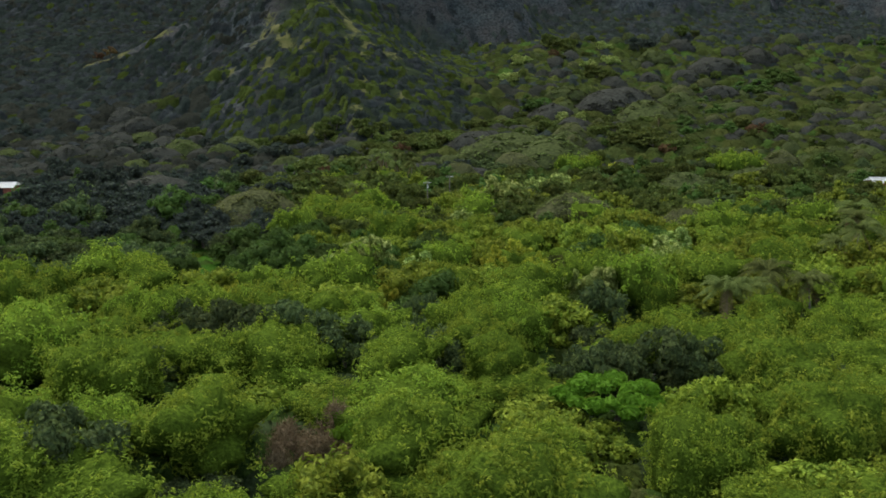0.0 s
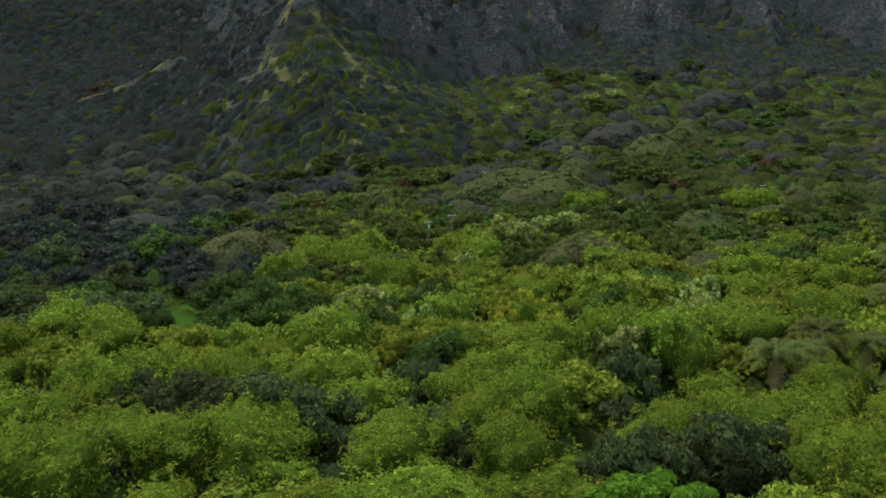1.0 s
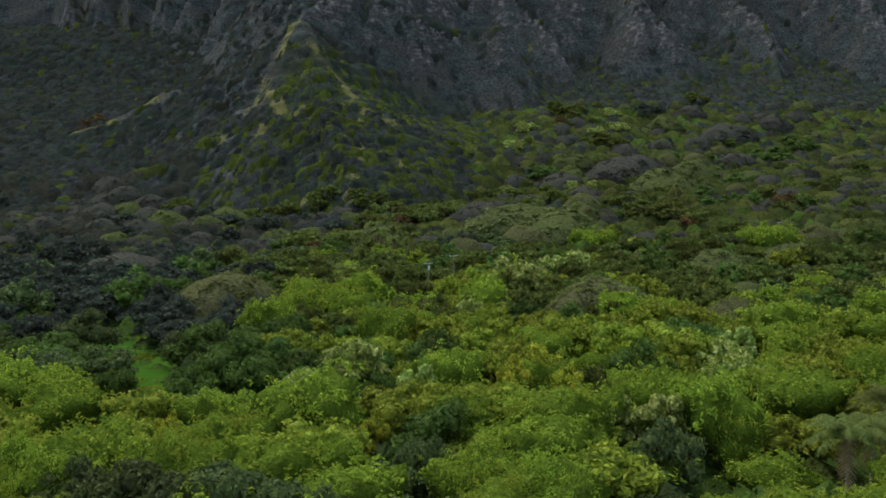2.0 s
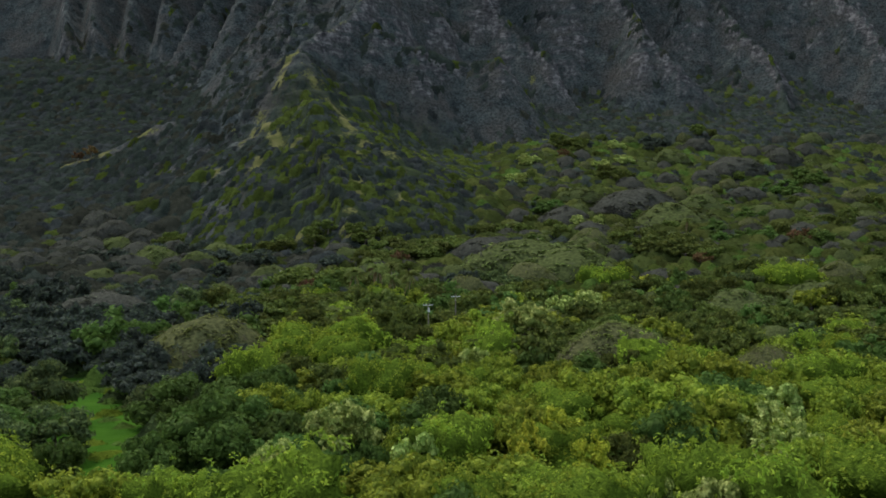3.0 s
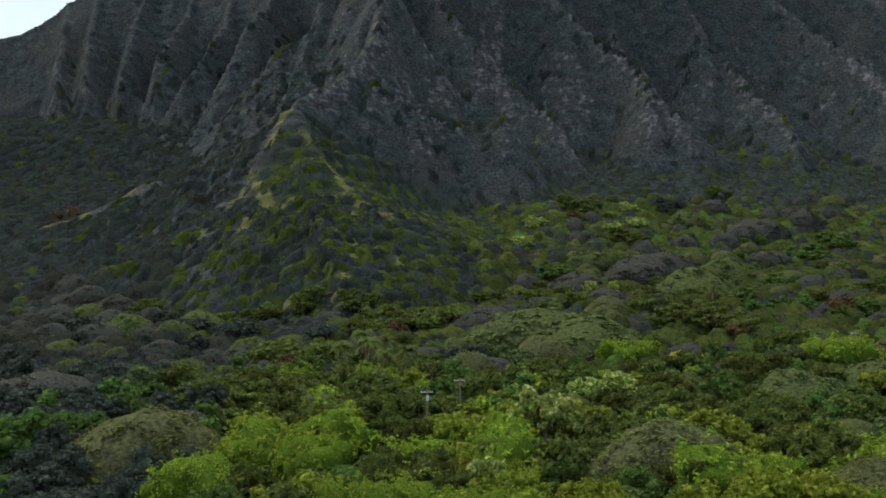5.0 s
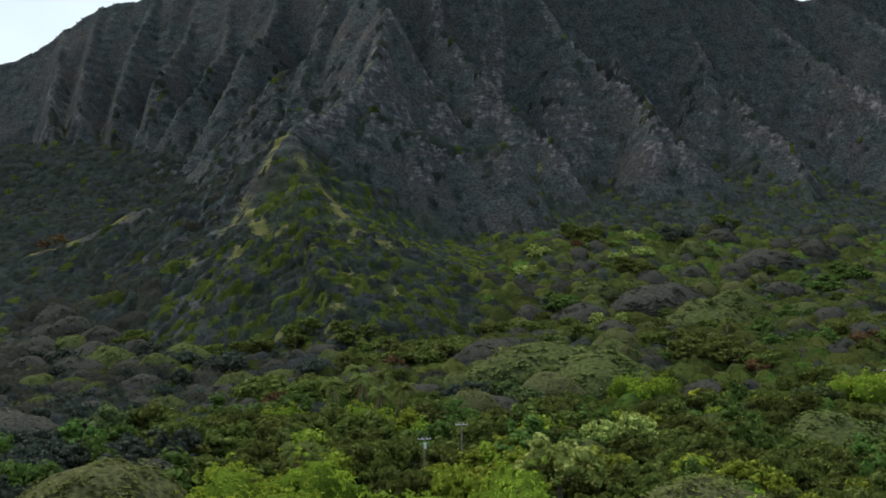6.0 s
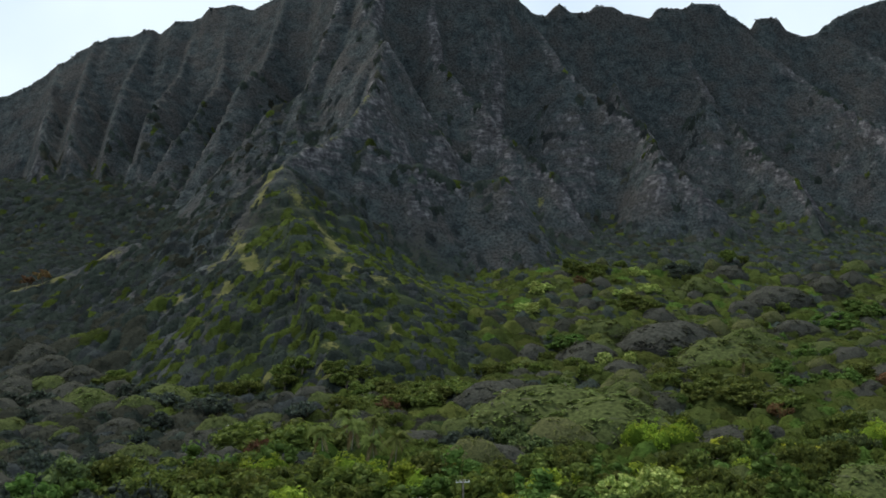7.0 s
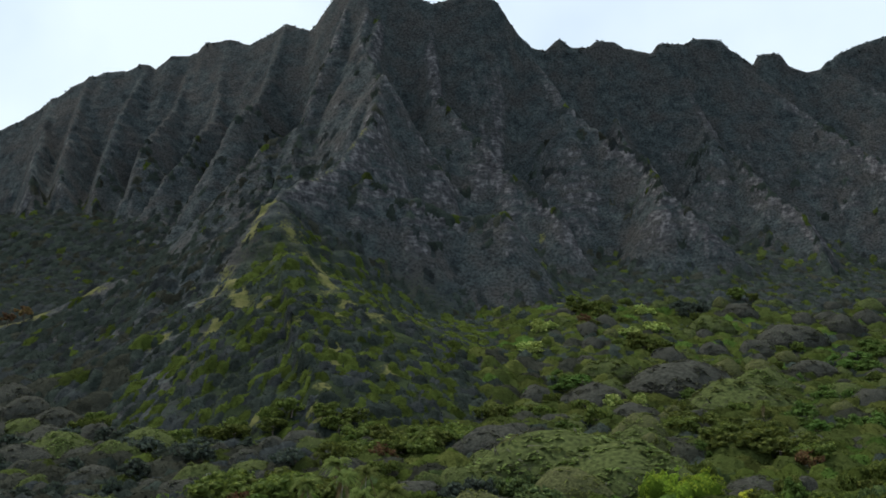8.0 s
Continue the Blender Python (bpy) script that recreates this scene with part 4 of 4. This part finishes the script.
def along_dry(x, y, reach):
    """Whether a place lies within reach of a line of dry grass."""
    for pts in DRY_LINES:
        for (ax, ay), (bx, by) in zip(pts[:-1], pts[1:]):
            f = min(1.0, max(0.0, ((x - ax) * (bx - ax) + (y - ay) * (by - ay)) / ((bx - ax) ** 2 + (by - ay) ** 2)))
            if math.hypot(x - ax - f * (bx - ax), y - ay - f * (by - ay)) < reach:
                return True
    return False


# ---------------------------------------------------------------- the woods farther off, one sheet of many crowns
def canopy(name, label, trees, lo, hi, step, per_metre, leaf, seed, half=0.52):
    """One closed canopy over the land: trees (x, y, radius, height, kind) merge where they touch; loose leaves stand out of it all over."""
    r = np.random.default_rng(seed)
    wide = half * hi + 12
    xs, ys = np.arange(-wide, wide, step), np.arange(lo, hi, step)
    X, Y = np.meshgrid(xs, ys)
    X = X + r.uniform(-0.3, 0.3, X.shape) * step
    Y = Y + r.uniform(-0.3, 0.3, Y.shape) * step
    WX, WY = X + 1.6 * (rough(X, Y, 5, 2, 71) - 0.5) * 2, Y + 1.6 * (rough(X, Y, 5, 2, 72) - 0.5) * 2
    lump = 0.62 + 0.7 * rough(X, Y, 3.4, 2, 73)
    calm = 0.84 + 0.32 * rough(X, Y, 3.0, 2, 74)
    top, kind_, own = np.zeros(X.shape), np.zeros(X.shape), np.zeros(X.shape)
    for x, y, radius, height, kind in trees:
        i0, i1 = np.searchsorted(ys, [y - radius - 3, y + radius + 3])
        j0, j1 = np.searchsorted(xs, [x - radius - 3, x + radius + 3])
        if i0 >= i1 or j0 >= j1:
            continue
        w = (slice(i0, i1), slice(j0, j1))
        d2 = ((WX[w] - x) ** 2 + (WY[w] - y) ** 2) / radius ** 2
        h = height * (np.clip(1 - d2, 0, 1) ** 0.46 * calm[w] if kind in "MUO" else np.sqrt(np.clip(1 - d2, 0, 1)) * lump[w])
        more = h > top[w]
        top[w] = np.where(more, h, top[w])
        which = np.full(h.shape, ORDER.index(kind))
        if kind in "MUO" and r.random() < (0.6 if x > -0.08 * y else 0.1):  # leafy top, bare sides
            which = np.where(d2 + 0.6 * (lump[w] - 0.97) < r.uniform(0.35, 0.7), ORDER.index("U" if kind != "O" else "O"), ORDER.index("M" if kind != "O" else "U"))
        kind_[w] = np.where(more, (which + 0.5) / len(ORDER), kind_[w])
        own[w] = np.where(more, r.random(), own[w])
    top = top * ramp(Y, lo, lo + 7)
    top = top + (top > 0.05) * r.uniform(-0.25, 0.35, X.shape) * min(1.0, step)
    Z = land_height(X, Y) + top - 0.35
    cols_, rows_ = len(xs), len(ys)
    c = (np.arange(rows_ - 1)[:, None] * cols_ + np.arange(cols_ - 1)[None, :])
    use = ((top[:-1, :-1] + top[1:, :-1] + top[:-1, 1:] + top[1:, 1:]) > 0.6) & (np.abs(X[:-1, :-1]) < half * Y[:-1, :-1] + 10)
    c = c[use]
    quads = np.stack([c, c + 1, c + 1 + cols_, c + cols_], axis=1)
    verts = np.stack([X.ravel(), Y.ravel(), Z.ravel()], axis=1)
    # leaves over the sheet, more of them where it is steep
    nrm = np.cross(verts[quads[:, 1]] - verts[quads[:, 0]], verts[quads[:, 3]] - verts[quads[:, 0]])
    area = np.linalg.norm(nrm, axis=1)
    pick_ = r.choice(len(quads), int(per_metre * np.sum(area)), p=area / np.sum(area))
    f, g = r.random((len(pick_), 1)), r.random((len(pick_), 1))
    q0 = verts[quads[pick_]]
    at = (q0[:, 0] * (1 - f) + q0[:, 1] * f) * (1 - g) + (q0[:, 3] * (1 - f) + q0[:, 2] * f) * g
    out = unit(nrm[pick_])
    at = at + out * r.uniform(-0.1, 0.75, (len(pick_), 1)) * leaf
    lv, lq = leaf_quads(r, at, unit(0.45 * out + np.array([0, 0, 0.8])), leaf * 1.15, leaf * 0.6, 0.42)
    # drop what no face uses
    used, back_ = np.unique(quads, return_inverse=True)
    me = mesh_of(name, np.concatenate([verts[used], lv]), np.concatenate([back_.reshape(-1, 4), lq + len(used)]), [CANOPY])
    me.polygons.foreach_set("use_smooth", np.repeat([True, False], [len(quads), len(lq)]))
    tallest = quads[np.arange(len(quads)), np.argmax(top.ravel()[quads], axis=1)]
    k_, o_ = kind_.ravel()[tallest], own.ravel()[tallest]
    # sheet toned darker than the loose leaves: shade painted into the gaps
    for title, values in (("kind_of_tree", np.concatenate([k_, k_[pick_]])), ("tone_and_gap_shade", np.concatenate([0.75 * o_, 0.25 + 0.75 * o_[pick_]]))):
        at_ = me.attributes.new(title, "FLOAT", "FACE")
        at_.data.foreach_set("value", values.astype(np.float32))
    return tagged(new(name, me), label, "woods", kind="stuff")


def wood_kind(x, y, r):
    u = r.random()
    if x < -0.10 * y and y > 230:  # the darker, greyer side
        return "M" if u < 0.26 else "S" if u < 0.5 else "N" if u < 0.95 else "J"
    if y < 400:
        return "J" if u < 0.5 else "V" if u < 0.7 else "U" if u < 0.85 else "H"
    return "M" if u < 0.22 else "O" if u < 0.34 else "U" if u < 0.56 else "J" if u < 0.74 else "N" if u < 0.92 else "V"


far = np.random.default_rng(23)
trees = []
for x, y in scatter(far, 326, 600, 0.53, 7.2, 14):
    if open_ground(x, y) or any((x - a) ** 2 + (y - b) ** 2 < 0.5 * c * c for a, b, c in DRY_SPOTS):
        continue
    kind = wood_kind(x, y, far)
    if -150 < x < 20 and y > 470:
        for k in range(3):
            trees.append((x + far.uniform(-4, 4), y + far.uniform(-4, 4), far.uniform(1.6, 3.4), far.uniform(1.2, 3.4), "J" if far.random() < 0.35 else "N" if far.random() < 0.7 else "S"))
    elif kind in "MUO":
        trees.append((x, y, far.uniform(4.5, 9.0), far.uniform(3.6, 7.0), kind))
    else:
        trees.append((x, y, far.uniform(2.8, 5.4), far.uniform(3.0, 6.0) + (1.0 if y < 400 else 0), kind))
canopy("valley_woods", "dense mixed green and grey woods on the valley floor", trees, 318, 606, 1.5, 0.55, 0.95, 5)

trees = []
slope_spots = np.array(scatter(far, 586, 950, 0.53, 4.2, 14))
slope_s, slope_d = steepness(slope_spots[:, 0], slope_spots[:, 1]), rough(slope_spots[:, 0], slope_spots[:, 1], 26, 2, 41)
for (x, y), s, thin in zip(slope_spots.tolist(), slope_s.tolist(), slope_d.tolist()):
    u = far.random()
    if any((x - a) ** 2 + (y - b) ** 2 < (0.9 * c) ** 2 for a, b, c in DRY_SPOTS) and far.random() < 0.6 or along_dry(x, y, 6) and far.random() < 0.88:
        continue
    if u < ramp(s, 0.9, 1.5) or open_ground(x, y) or (-150 < x < 20 and y < 720 and thin > 0.60 and far.random() < 0.7):
        continue
    u = far.random()
    if -110 < x < 30 and y < 690:
        kind = "J" if u < 0.5 else "N" if u < 0.95 else "S"
    elif y < 700 and x > 20:
        kind = wood_kind(x, y, far)
    else:
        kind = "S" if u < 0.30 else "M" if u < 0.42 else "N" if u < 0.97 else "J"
    small = 0.6 if s > 0.8 else 0.8 if (s > 0.5 or y > 700 or x < 40) else 1.25
    if -150 < x < 30 and y < 720:
        for k in range(2):
            trees.append((x + far.uniform(-2, 2), y + far.uniform(-2, 2), far.uniform(1.3, 2.7), far.uniform(0.7, 2.4), kind))
        continue
    trees.append((x, y, small * far.uniform(2.4, 5.2), small * far.uniform(1.6, 5.0), kind))
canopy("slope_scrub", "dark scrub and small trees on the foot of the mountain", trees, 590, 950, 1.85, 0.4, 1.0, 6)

# bushes that fringe the crest
for name, label, count, seed in (("crest_bushes", "small dark bushes along the mountain crest", 450, 8),):
    r = np.random.default_rng(seed)
    bx = r.uniform(-520, 520, count)
    by = np.interp(bx, [p[0] for p in CREST_Y], [p[1] for p in CREST_Y]) + r.uniform(-6, 2, count)
    bz = land_height(bx, by)
    vs, qs, ts, total = [], [], [], 0
    for x, y, z in zip(bx, by, bz):
        v, q, t = crown_arrays(r, 1.0, 1.0, 3, 26, 0.5, 0.24, 0.7, 0.0, 1, 0.5, (0.45, 0.6), 0.7)
        size = r.uniform(0.9, 2.2)
        vs.append(v * np.array([size, size, size * 0.8]) + np.array([x, y, z - 0.5]))
        qs.append(q + total)
        ts.append(t + total)
        total += len(v)
    tagged(new(name, mesh_of(name, np.concatenate(vs), np.concatenate(qs), [LEAF["S"]], np.concatenate(ts))), label, "bushes", kind="stuff")

# undergrowth that closes the gaps below the near trees
trees = []
for x, y in scatter(far, 40, 334, 0.52, 3.8):
    if open_ground(x, y):
        if far.random() < 0.28:
            trees.append((x, y, far.uniform(1.2, 2.6), far.uniform(0.5, 1.5), "G" if far.random() < 0.5 else "V"))
    else:
        trees.append((x, y, far.uniform(1.8, 3.4), far.uniform(1.4, 5.0), "V" if far.random() < 0.55 else "H" if far.random() < 0.7 else "J"))
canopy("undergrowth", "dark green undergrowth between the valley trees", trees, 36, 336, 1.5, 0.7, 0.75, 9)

# ---------------------------------------------------------------- utility poles and houses
def tube_bm(bm, x, y, z0, z1, r0, r1, sides=10):
    """A tapered upright round post."""
    made = bmesh.ops.create_cone(bm, cap_ends=True, segments=sides, radius1=r0, radius2=r1, depth=z1 - z0)
    bmesh.ops.translate(bm, verts=made["verts"], vec=(x, y, (z0 + z1) / 2))


def box_bm(bm, cx, cy, cz, sx, sy, sz, bevel=0.0):
    made = bmesh.ops.create_cube(bm, size=1)
    bmesh.ops.scale(bm, verts=made["verts"], vec=(sx, sy, sz))
    bmesh.ops.translate(bm, verts=made["verts"], vec=(cx, cy, cz))
    if bevel:
        bmesh.ops.bevel(bm, geom=[e for e in bm.edges if e.verts[0] in made["verts"]], offset=bevel, segments=1, affect="EDGES")


def utility_pole(x, y, height, turn, can=False):
    top = tagged(new("utility_pole"), "weathered wooden utility pole with a crossarm, standing among trees", "utility pole", "poles through the valley")
    bm = bmesh.new()
    tube_bm(bm, 0, 0, -1, height, 0.19, 0.13)
    part("pole", bm, POLE, top)
    bm = bmesh.new()
    box_bm(bm, 0, 0.2, height - 0.5, 2.4, 0.12, 0.15, 0.015)
    arm = part("crossarm", bm, GREY_METAL, top, "pale grey crossarm")
    for px_ in (-1.1, -0.45, 0.45, 1.1):
        bm = bmesh.new()
        tube_bm(bm, px_, 0.2, height - 0.42, height - 0.12, 0.07, 0.045, 8)
        part("insulator", bm, GREY_METAL, arm)
    if can:
        bm = bmesh.new()
        tube_bm(bm, 0.05, -0.42, height - 2.1, height - 1.1, 0.26, 0.26, 14)
        part("transformer", bm, GREY_METAL, top, "pale grey transformer can")
    top.matrix_basis = pose(x, y, float(land_height(x, y)), 0, 0, turn)
    return top


for x, y, height, turn, can in POLES:
    utility_pole(x, y, height, turn, can)


def house(x, y, long, deep, wall_h, turn, label):
    """A low house: boarded walls with window openings, a pale ridged metal roof with eaves."""
    top = tagged(new("house"), label, "house")
    t = 0.2
    for name, cx, cy, sx, sy in (("front_wall", 0, -deep / 2, long, t), ("back_wall", 0, deep / 2, long, t), ("side_wall", -long / 2, 0, t, deep - t), ("side_wall", long / 2, 0, t, deep - t)):
        bm = bmesh.new()
        if name == "front_wall":  # piers, sill and head round two openings
            bays = (-long * 0.25, long * 0.25)
            edges_ = [-long / 2, bays[0] - 0.8, bays[0] + 0.8, bays[1] - 0.8, bays[1] + 0.8, long / 2]
            for a, b in ((0, 1), (2, 3), (4, 5)):
                box_bm(bm, (edges_[a] + edges_[b]) / 2, cy, wall_h / 2, edges_[b] - edges_[a], t, wall_h)
            for c in bays:
                box_bm(bm, c, cy, 0.45, 1.6, t, 0.9)
                box_bm(bm, c, cy, wall_h - 0.25, 1.6, t, 0.5)
        else:
            box_bm(bm, cx, cy, wall_h / 2, sx, sy, wall_h)
        part(name, bm, WALL, top)
    for c in (-long * 0.25, long * 0.25):
        bm = bmesh.new()
        box_bm(bm, c, -deep / 2, 0.9 + (wall_h - 1.4) / 2, 1.58, 0.04, wall_h - 1.42)
        pane = part("window", bm, GLASS, top, "dark glass window")
        bm = bmesh.new()
        box_bm(bm, c, -deep / 2 - 0.06, 0.92, 1.7, 0.2, 0.08)
        part("sill", bm, GREY_METAL, pane)
    rise, eave = deep * 0.16, 0.7
    for sgn in (-1, 1):
        bm = bmesh.new()
        run = deep / 2 + eave
        corr = int(long / 0.5)
        grid = []
        for i in range(corr + 1):
            xx = -long / 2 - eave + (long + 2 * eave) * i / corr
            up_ = 0.04 * (i % 2)
            grid.append((bm.verts.new((xx, sgn * run, wall_h - eave * 0.3 + up_)), bm.verts.new((xx, 0, wall_h + rise + up_))))
        for (a, b), (c, d) in zip(grid[:-1], grid[1:]):
            bm.faces.new((a, c, d, b))
        bmesh.ops.solidify(bm, geom=bm.faces[:], thickness=0.06)
        part("roof_slope", bm, ROOF, top, "pale ridged metal roof slope")
    bm = bmesh.new()
    box_bm(bm, 0, 0, wall_h + rise + 0.06, long + 1.4, 0.5, 0.08, 0.02)
    part("ridge_cap", bm, GREY_METAL, top)
    top.matrix_basis = pose(x, y, float(land_height(x, y)), 0, 0, turn)
    return top


house(-160, 317, 15, 9, 5.0, 8, "low house with a pale grey metal roof among dark trees")
house(156, 307, 16, 9, 6.2, -6, "red-walled house with a white metal roof among green trees")
